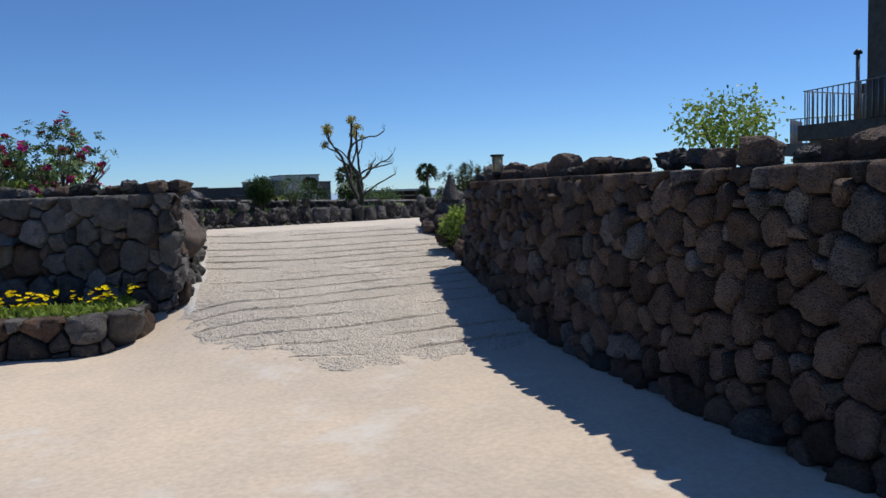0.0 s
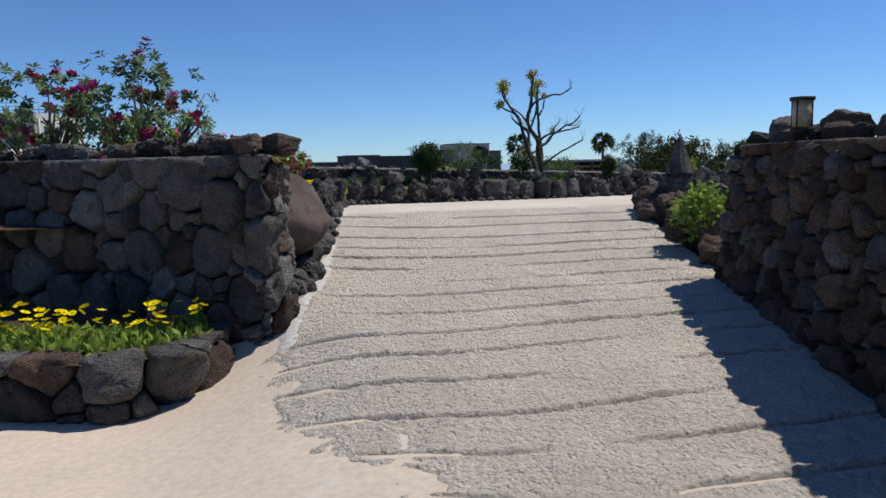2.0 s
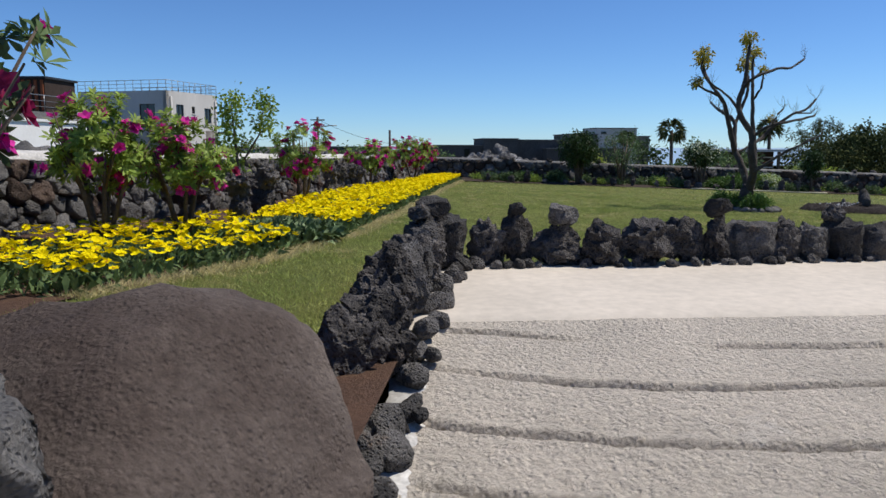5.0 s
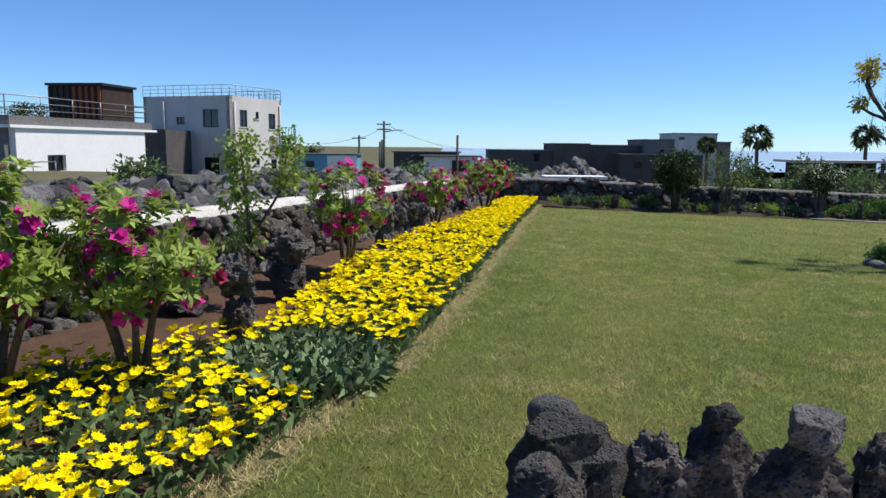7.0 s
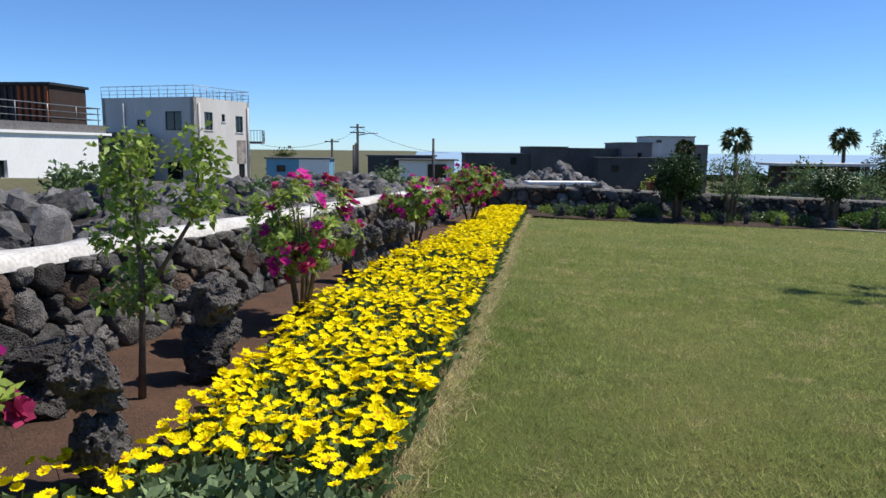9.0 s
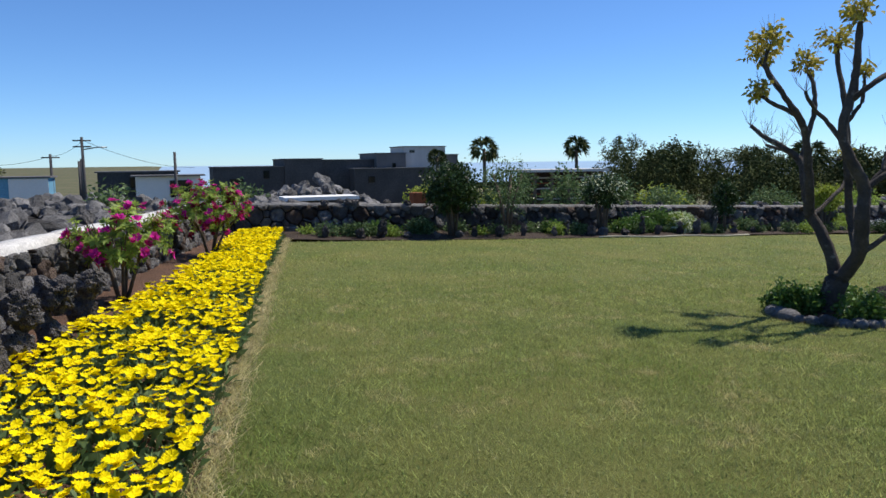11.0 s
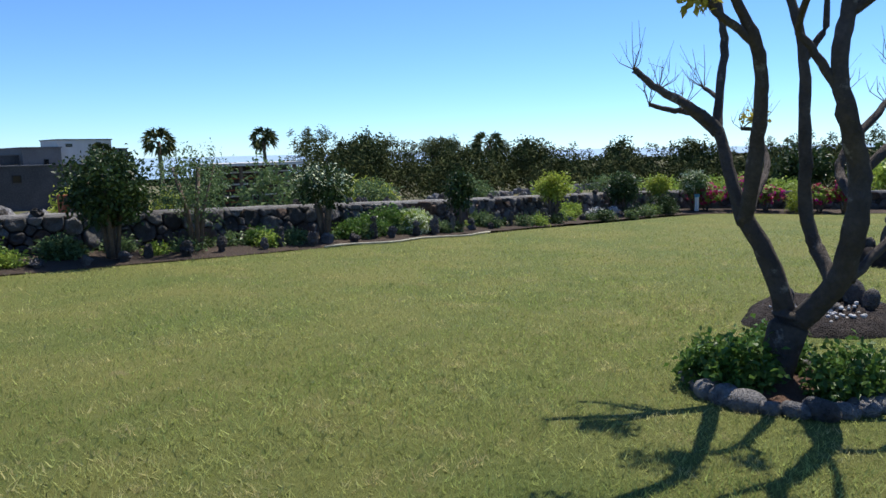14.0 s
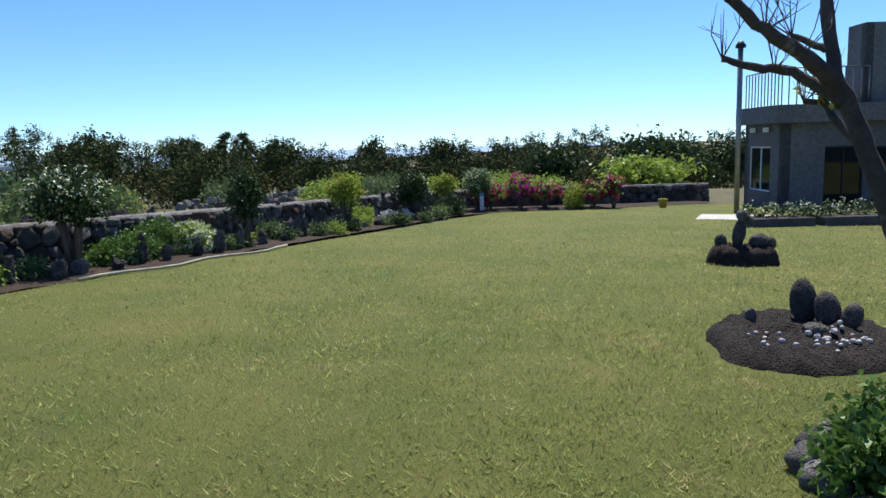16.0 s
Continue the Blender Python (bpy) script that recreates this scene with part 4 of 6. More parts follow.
# standing lava figures in the border
rng = random.Random(51)
for x, y, h, w in ((0.21, 6.5, 0.62, 0.28), (0.22, 7.95, 0.62, 0.34), (0.77, 11.35, 0.62, 0.28), (0.90, 11.75, 0.58, 0.24), (1.01, 12.4, 0.58, 0.30), (1.15, 13.15, 0.52, 0.26), (-0.45, 7.35, 0.35, 0.4), (0.06, 8.65, 0.42, 0.45)):
    z = lawn_z(x, y)
    fig = thing("lava_figure", "upright sculptural lava stone standing on the bare soil", "stone", "lava figures of the border", at=(x, y, z))
    for nm, zc, sz, dx in (("foot", h * 0.26, (w, w * 0.9, h * 0.6), 0.0), ("head", h * 0.76, (w * 1.15, w * 0.95, h * 0.52), rng.uniform(-0.04, 0.05))):
        ob = new(nm, rng.choice(R_SCORIA))
        ob.parent = fig
        ob.matrix_local = Matrix.LocRotScale((dx, 0, zc), Euler((rng.uniform(-0.2, 0.2), rng.uniform(-0.2, 0.2), rng.random() * 6)), sz)


# ---- the big pruned tree ----
def wobble(pts, n, amp, seed):
    """A polyline resampled to a bent smooth one."""
    rng = random.Random(seed)
    pts = [Vector(p) for p in pts]
    out = []
    for a, b, i in zip(pts, pts[1:], range(99)):
        p0, p3 = pts[max(i - 1, 0)], pts[min(i + 2, len(pts) - 1)]
        for k in range(n):
            t = k / n
            out.append(0.5 * ((2 * a) + (b - p0) * t + (2 * p0 - 5 * a + 4 * b - p3) * t * t + (3 * a - p0 - 3 * b + p3) * t ** 3) + Vector((rng.uniform(-amp, amp), rng.uniform(-amp, amp), rng.uniform(-amp, amp))))
    return out + [pts[-1]]


def taper(n, a, b, rng, knob=0.06):
    return [a + (b - a) * i / (n - 1) * 1.0 + rng.uniform(-knob, knob) * a for i in range(n)]


tree = thing("pruned_tree", "pollarded grey-barked tree with bare limbs and golden leaf tufts", "tree", at=(0, 0, 0))
rng = random.Random(61)
TR = wobble([(8.13, 12.05, -0.10), (8.15, 12.03, 0.06), (8.20, 11.99, 0.26), (8.24, 11.96, 0.46)], 4, 0.004, 1)
tubes("trunk", [(TR, [0.175, 0.15, 0.134, 0.124, 0.118, 0.114, 0.112, 0.111, 0.112, 0.114, 0.117, 0.116, 0.10][:len(TR)])], M_BARK, tree, 14)
TREE_ARMS = [
    ([(8.23, 11.97, 0.36), (8.16, 12.06, 0.72), (8.06, 12.20, 1.06)], 0.078, 0.060),
    ([(8.06, 12.20, 1.00), (8.09, 12.31, 1.30), (8.13, 12.41, 1.57), (8.02, 12.56, 1.73), (7.92, 12.71, 1.84), (7.84, 12.84, 1.97)], 0.052, 0.024),
    ([(8.12, 12.42, 1.56), (8.16, 12.61, 1.69), (8.15, 12.75, 1.72), (8.10, 12.88, 1.76)], 0.030, 0.016),
    ([(8.13, 12.42, 1.54), (8.26, 12.47, 1.80), (8.38, 12.50, 2.12), (8.42, 12.56, 2.36), (8.40, 12.64, 2.56)], 0.036, 0.022),
    ([(8.27, 12.48, 1.78), (8.35, 12.62, 1.86)], 0.020, 0.014),
    ([(8.06, 12.20, 1.00), (7.90, 12.08, 1.38), (7.77, 12.00, 1.70), (7.70, 11.98, 1.90), (7.58, 11.98, 2.06), (7.42, 12.05, 2.30), (7.40, 12.26, 2.57)], 0.056, 0.026),
    ([(7.62, 11.98, 2.02), (7.42, 12.04, 2.12), (7.24, 12.10, 2.22)], 0.028, 0.018),
    ([(7.42, 12.05, 2.28), (7.30, 12.10, 2.52), (7.34, 12.08, 2.70)], 0.024, 0.015),
    ([(8.08, 12.20, 1.02), (8.35, 12.25, 1.15), (8.63, 12.30, 1.33), (8.80, 12.42, 1.50), (8.88, 12.48, 1.62)], 0.028, 0.020),
    ([(8.86, 12.46, 1.58), (8.80, 12.56, 1.59)], 0.018, 0.014),
    ([(8.23, 11.94, 0.38), (8.16, 11.68, 0.70), (8.04, 11.57, 1.06), (8.04, 11.57, 1.35), (7.83, 11.58, 1.64), (7.79, 11.62, 1.92), (7.86, 11.60, 2.18), (7.88, 11.58, 2.50), (7.92, 11.60, 2.86)], 0.088, 0.030),
    ([(7.86, 11.60, 2.14), (7.94, 11.42, 2.30), (8.40, 11.52, 2.46), (8.75, 11.70, 2.50), (9.08, 11.87, 2.68)], 0.034, 0.018),
    ([(7.82, 11.60, 1.72), (7.70, 11.70, 1.94), (7.58, 11.75, 2.06), (7.28, 11.58, 2.20)], 0.030, 0.018),
    ([(8.14, 11.68, 0.66), (8.26, 11.84, 0.86), (8.29, 11.92, 1.09), (8.22, 11.92, 1.56), (8.20, 11.95, 2.05), (8.25, 12.08, 2.42), (8.29, 12.19, 2.74)], 0.056, 0.024),
    ([(8.20, 11.95, 1.94), (8.30, 11.86, 2.16), (8.34, 11.88, 2.42)], 0.026, 0.016),
    ([(8.04, 11.57, 1.30), (8.20, 11.47, 1.45), (8.40, 11.38, 1.53), (8.80, 11.44, 1.60), (9.16, 11.58, 1.68)], 0.036, 0.020),
    ([(8.04, 11.58, 1.18), (8.34, 11.76, 1.30), (8.48, 11.76, 1.46), (8.81, 11.67, 1.70), (9.05, 11.70, 1.78), (9.28, 11.76, 1.97)], 0.036, 0.018),
    ([(8.50, 11.75, 1.48), (8.62, 11.82, 1.70), (8.74, 11.86, 1.80)], 0.022, 0.014),
    ([(8.90, 11.68, 1.72), (9.10, 11.58, 1.72)], 0.016, 0.012),
    ([(8.14, 11.62, 0.70), (8.38, 11.51, 0.90), (8.64, 11.41, 1.08), (9.10, 11.24, 1.34)], 0.034, 0.020),
]
for i, (pts, a, b) in enumerate(TREE_ARMS):
    q = wobble(pts, 5, 0.006, 100 + i)
    tubes("limb", [(q, taper(len(q), a * 0.86, b * 0.9, rng, 0.07))], M_BARK, tree, 10)
TIPS = [pts[-1] for pts, a, b in TREE_ARMS[1:]] + [(8.02, 12.58, 1.74), (7.92, 12.71, 1.84), (8.16, 12.68, 1.70), (8.85, 11.67, 1.72), (8.30, 11.38, 1.52)]
for tip in TIPS:
    runs = []
    for k in range(6):
        dx, dy, dz = rng.gauss(0, 0.085), rng.gauss(0, 0.085), rng.uniform(0.08, 0.30)
        mid = (tip[0] + dx * 0.6 + rng.gauss(0, 0.015), tip[1] + dy * 0.6 + rng.gauss(0, 0.015), tip[2] + dz * 0.45)
        end = (tip[0] + dx, tip[1] + dy, tip[2] + dz)
        runs.append(([tip, mid, end], [0.0034, 0.0022, 0.0010]))
        runs.append(([mid, (mid[0] + rng.gauss(0, 0.05), mid[1] + rng.gauss(0, 0.05), mid[2] + rng.uniform(0.03, 0.12))], [0.0018, 0.0008]))
    tubes("twig", runs, M_STEM, tree, 4)
nr = np.random.default_rng(62)
for x, y, z, q in ((7.40, 12.26, 2.58, 0.15), (7.34, 12.08, 2.70, 0.15), (7.24, 12.10, 2.22, 0.11), (8.40, 12.64, 2.56, 0.16), (8.29, 12.19, 2.74, 0.16), (7.92, 11.60, 2.88, 0.16), (8.34, 11.88, 2.44, 0.06), (8.85, 12.50, 1.64, 0.035)):
    quads("leaf_tuft", clumps(nr, (x, y, z + q * 0.4), (q, q, q * 0.75), int(170 * q), 8, 0.06, 0.036, 0.03, 0.25), M_LEAFGOLD, tree, "golden young leaves")

# ring bed under the tree
rng = random.Random(63)
for k in range(26):
    a = 2 * math.pi * k / 26
    x, y = 8.14 + 0.56 * math.cos(a), 11.95 + 0.53 * math.sin(a)
    s = rng.uniform(0.12, 0.19)
    tagged(stone(rng.choice(R_ROUND), (x, y, lawn_z(x, y) + s * 0.25), (s * 1.2, s, s * 0.75), (0.1, 0, rng.random() * 6), None, "cobble"), "rounded grey cobble ringing the tree bed", "stone", "cobbles of the tree bed")
rows = [[(8.14 + r * 0.56 * math.cos(a), 11.95 + r * 0.53 * math.sin(a), lawn_z(8.1, 12) + 0.06 - 0.04 * r) for a in np.linspace(0, 2 * math.pi, 25)] for r in (0.05, 0.4, 0.8, 1.0)]
sheet("tree_bed_soil", rows, M_SOIL, "dark soil of the tree bed", "soil")
for cx, cy, rx, ry, n in ((7.92, 12.2, 0.28, 0.26, 150), (8.17, 11.6, 0.29, 0.2, 90), (8.44, 12.15, 0.2, 0.25, 80)):
    tagged(quads("ground_cover", clumps(nr, (cx, cy, lawn_z(cx, cy) + 0.12), (rx, ry, 0.18), int(n * 1.6), 14, 0.055, 0.03, 0.04, 0.3), M_COVER), "low glossy green ground cover under the tree", "plant", "ground cover of the tree bed")


# ---- lava islands with figures on the lawn ----
def lava_island(cx, cy, rx, ry, h, seed, label):
    V, F, n = [], [], 84
    rings = (0.0, 0.12, 0.24, 0.36, 0.48, 0.6, 0.7, 0.79, 0.87, 0.93, 0.97, 0.99, 1.0)
    for i, r in enumerate(rings):
        for k in range(n):
            a = 2 * math.pi * k / n
            e = 0.94 + 0.13 * noise.noise((math.cos(a) * 1.5, math.sin(a) * 1.5, seed)) + 0.05 * noise.noise((math.cos(a) * 9, math.sin(a) * 9, seed + 0.1 * i))
            x, y = rx * r * e * math.cos(a), ry * r * e * math.sin(a)
            z = h * (1 - r ** 12) + (0.05 * noise.noise((x * 6, y * 6, seed)) + 0.045 * noise.noise((x * 17, y * 17, seed)) + 0.02 * noise.noise((x * 40, y * 40, seed))) * (1 - r ** 6) - (0.08 if i == len(rings) - 1 else 0)
            V.append((x, y, z))
    for i in range(len(rings) - 1):
        for k in range(n):
            F.append((i * n + k, i * n + (k + 1) % n, (i + 1) * n + (k + 1) % n, (i + 1) * n + k))
    ob = raw("lava_mound", V, F, M_MOUND, None, True)
    ob.location = (cx, cy, lawn_z(cx, cy))
    return tagged(ob, label, "rock mound")


def egg(at, w, h, seed, lean=0.0, label="dark porous egg-shaped lava stone on the mound"):
    me = rock_mesh("egg_stone", seed, sub=3, cuts=2, depth=1.0, rough=0.05)
    me.materials.append(M_SCORIA)
    ob = stone(me, (at[0], at[1], at[2] + h * 0.46), (w, w * 0.9, h), (lean, 0.1, seed), None, "egg_stone")
    return tagged(ob, label, "stone", "egg stones")


mound = lava_island(10.5, 12.52, 0.92, 0.68, 0.13, 3, "flat mound of rough black lava on the lawn")


def mound_top(x, y):
    o = mound.location
    v = min(mound.data.vertices, key=lambda q: (q.co.x + o.x - x) ** 2 + (q.co.y + o.y - y) ** 2)
    return v.co.z + o.z


zi = lawn_z(10.5, 12.5) + 0.10
egg((10.82, 12.50, zi), 0.20, 0.36, 1)
egg((10.74, 12.34, zi), 0.19, 0.28, 2, 0.2)
egg((10.66, 12.18, zi), 0.16, 0.22, 3, -0.25)
egg((10.66, 12.86, zi - 0.03), 0.09, 0.17, 4)
egg((10.45, 12.42, zi), 0.18, 0.10, 5)
rng = random.Random(71)
for k in range(46):
    a, r = rng.uniform(0, 6.3), rng.random() ** 0.5
    cx, cy = (10.3, 12.28) if k < 36 else (10.1, 12.72)
    x, y = cx + 0.28 * r * math.cos(a), cy + 0.2 * r * math.sin(a)
    s = rng.uniform(0.02, 0.038)
    tagged(stone(R_ROUND[k % 4], (x, y, mound_top(x, y) + s * 0.3), (s * 1.3, s, s), (0, 0, a), None, "pebble"), "white pebble scattered on the lava mound", "pebble", "white pebbles").data = R_ROUND[k % 4]
    bpy.context.scene.collection.objects[-1].material_slots[0].link = "OBJECT"
    bpy.context.scene.collection.objects[-1].material_slots[0].material = M_WHITEPEBBLE
lava_island(15.25, 13.2, 0.42, 0.48, 0.24, 8, "small black lava plinth on the lawn")
z2 = lawn_z(15.2, 13.2) + 0.2
for dx, dy, w, h in ((0, 0.05, 0.17, 0.42), (0, 0.02, 0.15, 0.15), (0.0, -0.2, 0.26, 0.22), (0.0, 0.28, 0.17, 0.2), (0, -0.33, 0.17, 0.18)):
    egg((15.25 + dx, 13.2 + dy, z2 + (0.38 if h == 0.15 else 0)), w, h, int(dy * 100) + 50, label="dark lava stone of a small sculpture group on the plinth")

# ---- planting below the boundary wall ----
rng = random.Random(81)


def topiary(x, y, h, r, rz, seed, mat, label, stems=3, sparse=1.0, leaf=(0.075, 0.045), tips=None):
    nrng = np.random.default_rng(seed)
    y -= 0.75
    z = lawn_z(x, y) + 0.03
    ob = thing("small_tree", label, "tree", "small trees of the boundary border", at=(x, y, z))
    runs = []
    for k in range(stems):
        a = 2 * math.pi * k / stems + seed
        runs.append(([(0.05 * math.cos(a), 0.05 * math.sin(a), -0.05), (0.12 * math.cos(a), 0.12 * math.sin(a), h * 0.35), (r * 0.5 * math.cos(a), r * 0.5 * math.sin(a), h - rz * 0.6)], [0.045, 0.035, 0.014]))
    tubes("trunk", runs, M_STEM, ob, 7)
    c = (0, 0, h - rz)
    quads("crown", clumps(nrng, c, (r, r, rz), int(230 * sparse * max(r / 0.45, 0.6)), 13, leaf[0], leaf[1], 0.06, 0.35), mat, ob)
    if tips:
        quads("new_growth", clumps(nrng, (0, 0, h - rz + 0.08), (r * 1.04, r * 1.04, rz), 90, 6, 0.05, 0.035, 0.04, 0.9), tips, ob)["kind"] = "stuff"
    return ob


topiary(7.7, 22.2, 1.62, 0.62, 0.55, 1, M_LEAFDARK, "dark glossy camellia tree with several pale stems by the wall", 4, 1.4)
topiary(9.1, 22.4, 1.75, 0.7, 0.62, 2, M_LEAFGREY, "thin open shrub tree with airy olive leaves", 5, 0.55, (0.06, 0.025))
topiary(11.65, 22.4, 1.35, 0.5, 0.34, 3, M_LEAFDARK, "small tree with pale cream young leaves by the wall", 4, 1.0, tips=M_WHITEPETAL)
topiary(15.4, 22.5, 1.30, 0.28, 0.42, 4, M_LEAFDARK, "narrow clipped dark green tree by the wall", 2, 1.3)
topiary(19.2, 22.8, 1.25, 0.42, 0.36, 5, M_LEAFBRIGHT, "small tree with bright yellow-green crown by the wall", 3, 1.0)
topiary(22.9, 23.0, 1.2, 0.46, 0.42, 6, M_LEAFDARK, "round dark glossy tree by the wall", 3, 1.2)
topiary(25.0, 23.0, 1.15, 0.32, 0.3, 7, M_LEAFBRIGHT, "small round olive-green tree by the wall", 2, 0.9)
topiary(26.0, 22.3, 1.25, 0.42, 0.36, 8, M_LEAFGREY, "small round tree with pale leaf tips by the wall", 3, 0.9, tips=M_WHITEPETAL)
for x, y, rx, rz, m, lab, nm in ((12.8, 22.3, 0.5, 0.26, M_COVER, "low spreading green shrub in the border", "shrub"), (13.5, 22.5, 0.45, 0.36, M_COVER, "round green shrub in the border", "shrub"), (12.2, 22.1, 0.3, 0.2, M_COVER, "low green perennial in the border", "shrub"),
                                 (5.6, 21.7, 0.35, 0.14, M_LEAFGREY, "low grey-green herb clump at the lawn edge", "shrub"), (6.1, 21.8, 0.3, 0.17, M_COVER, "low green herb clump at the lawn edge", "shrub"), (10.3, 22.2, 0.3, 0.18, M_COVER, "strappy green perennial in the border", "shrub"),
                                 (16.3, 22.4, 0.3, 0.2, M_LEAFGREY, "low grey shrub in the border", "shrub"), (20.4, 22.8, 0.35, 0.25, M_LEAF, "low green shrub in the border", "shrub"), (24.3, 22.2, 0.5, 0.35, M_LEAFDARK, "low dark shrub in the border corner", "shrub"), (7.1, 22.3, 0.3, 0.22, M_LEAFGREY, "low pale grey shrub in the border", "shrub"),
                                 (27.9, 19.0, 0.45, 0.5, M_LEAFBRIGHT, "tall yellow-green grass clump by the wall", "shrub")):
    nr = np.random.default_rng(int(x * 10))
    y -= 0.45 if y > 21.9 else 0.0
    tagged(quads(nm, clumps(nr, (x, y, lawn_z(x, y) + rz * 0.75), (rx, rx * 0.8, rz), int(150 * rx / 0.35), 12, 0.075, 0.035, 0.05, 0.3), m), lab, "shrub", "shrubs of the boundary border")
nr = np.random.default_rng(90)
wb = thing("white_flowering_bush", "rounded bush thick with cream-white flowers at the lawn edge", "shrub", at=(14.0, 21.75, lawn_z(14.0, 21.75)))
quads("foliage", clumps(nr, (0, 0, 0.22), (0.40, 0.36, 0.27), 420, 10, 0.05, 0.03, 0.03, 0.8), M_LEAF, wb)
quads("blossom", clumps(nr, (0, 0, 0.23), (0.42, 0.38, 0.30), 330, 10, 0.04, 0.036, 0.012, 0.98), M_WHITEPETAL, wb)
for x, y in ((22.2, 22.2), (23.6, 22.0), (21.6, 22.3)):
    tagged(quads("white_flowers", clumps(nr, (x, y, lawn_z(x, y) + 0.13), (0.34, 0.25, 0.13), 90, 8, 0.045, 0.04, 0.03, 0.7), material("white_petal", (0.7, 0.7, 0.7), bump=0, per_island=0.2)), "low cushion of white flowers at the lawn edge", "flowers", "white flower cushions")
for x, y, r, h, red in ((26.5, 21.4, 0.55, 0.85, 0.8), (27.2, 20.6, 0.5, 1.1, 0.1), (27.6, 19.9, 0.45, 0.85, 0.6), (28.3, 18.5, 0.5, 0.85, 0.7), (28.6, 17.9, 0.35, 1.05, 0.8)):
    azalea((x, y, lawn_z(x, y)), h, r, int(x * 10), 2.4, red, M_LEAF, 1.2)
post = thing("marker_post", "short white post with a blue top by the boundary wall", "post", at=(25.9, 21.4, lawn_z(25.9, 21.4)))
box("shaft", (-0.05, -0.05, 0), (0.05, 0.05, 0.5), M_WHITE, post, bevel=0.008)
box("cap", (-0.06, -0.06, 0.5), (0.06, 0.06, 0.6), M_BLUE, post, bevel=0.008)
pot = thing("flower_pot", "small ochre pot standing before the wall", "pot", at=(28.9, 16.4, lawn_z(28.9, 16.4)))
tubes("body", [([(0, 0, 0), (0, 0, 0.15), (0, 0, 0.28)], [0.10, 0.13, 0.15])], material("ochre_glaze", (0.45, 0.33, 0.05), bump=0), pot, 16)
# lava stones along the lawn edge
x = 4.9
while x < 25:
    y = float(np.interp(x, [4, 6, 10, 16, 24, 26], [21.6, 21.15, 21.05, 21.35, 21.7, 21.2])) + rng.uniform(0, 0.25)
    h, w = rng.uniform(0.16, 0.46), rng.uniform(0.13, 0.24)
    ob = stone(rng.choice(R_SCORIA + R_DARK[:3]), (x, y, lawn_z(x, y) + h * 0.45), (w, w, h), (rng.uniform(-0.15, 0.15), rng.uniform(-0.15, 0.15), rng.random() * 6), None, "border_stone")
    tagged(ob, "upright dark lava stone along the lawn edge", "stone", "lava stones of the lawn edge")
    if rng.random() < 0.35:
        tagged(stone(rng.choice(R_SCORIA), (x, y, lawn_z(x, y) + h * 0.9 + w * 0.3), (w * 0.8, w * 0.8, w * 0.8), (1, 2, x), None, "border_stone"), "lava stone balanced on another along the lawn edge", "stone", "lava stones of the lawn edge")
    x += rng.uniform(0.35, 0.75)
for k in range(30):
    x = rng.uniform(5, 26)
    tagged(stone(rng.choice(R_SCORIA), (x, rng.uniform(22.55, 22.8) + (0.3 if x > 18 else 0.0), lawn_z(x, 22.6) + 0.70), (0.22, 0.2, 0.15), (rng.random(), rng.random(), x), None, "wall_top_stone"), "loose lava stone lying on the boundary wall", "stone", "stones on the boundary wall")
tagged(tubes("garden_hose", [([(11 + k * 0.4, 20.75 + 0.12 * math.sin(k * 1.3), lawn_z(11 + k * 0.4, 20.8) + 0.03) for k in range(12)], 0.02)], material("pale_hose", (0.5, 0.47, 0.36), bump=0), None, 8), "pale hose lying along the lawn edge", "hose")

nr = np.random.default_rng(95)
for k in range(44):
    x = 4.6 + k * 0.47 + nr.uniform(-0.15, 0.15)
    y = nr.uniform(21.4, 22.15)
    r = nr.uniform(0.12, 0.28)
    m = (M_LEAF, M_LEAFGREY, M_LEAFDARK, M_LEAFGREY)[k % 4]
    tagged(quads("border_plant", clumps(nr, (x, y, lawn_z(x, y) + r * 0.5), (r, r, r * 0.6), int(60 * r / 0.2), 8, 0.08, 0.03, 0.05, 0.3), m), "small leafy border plant below the wall", "plant", "border plants")


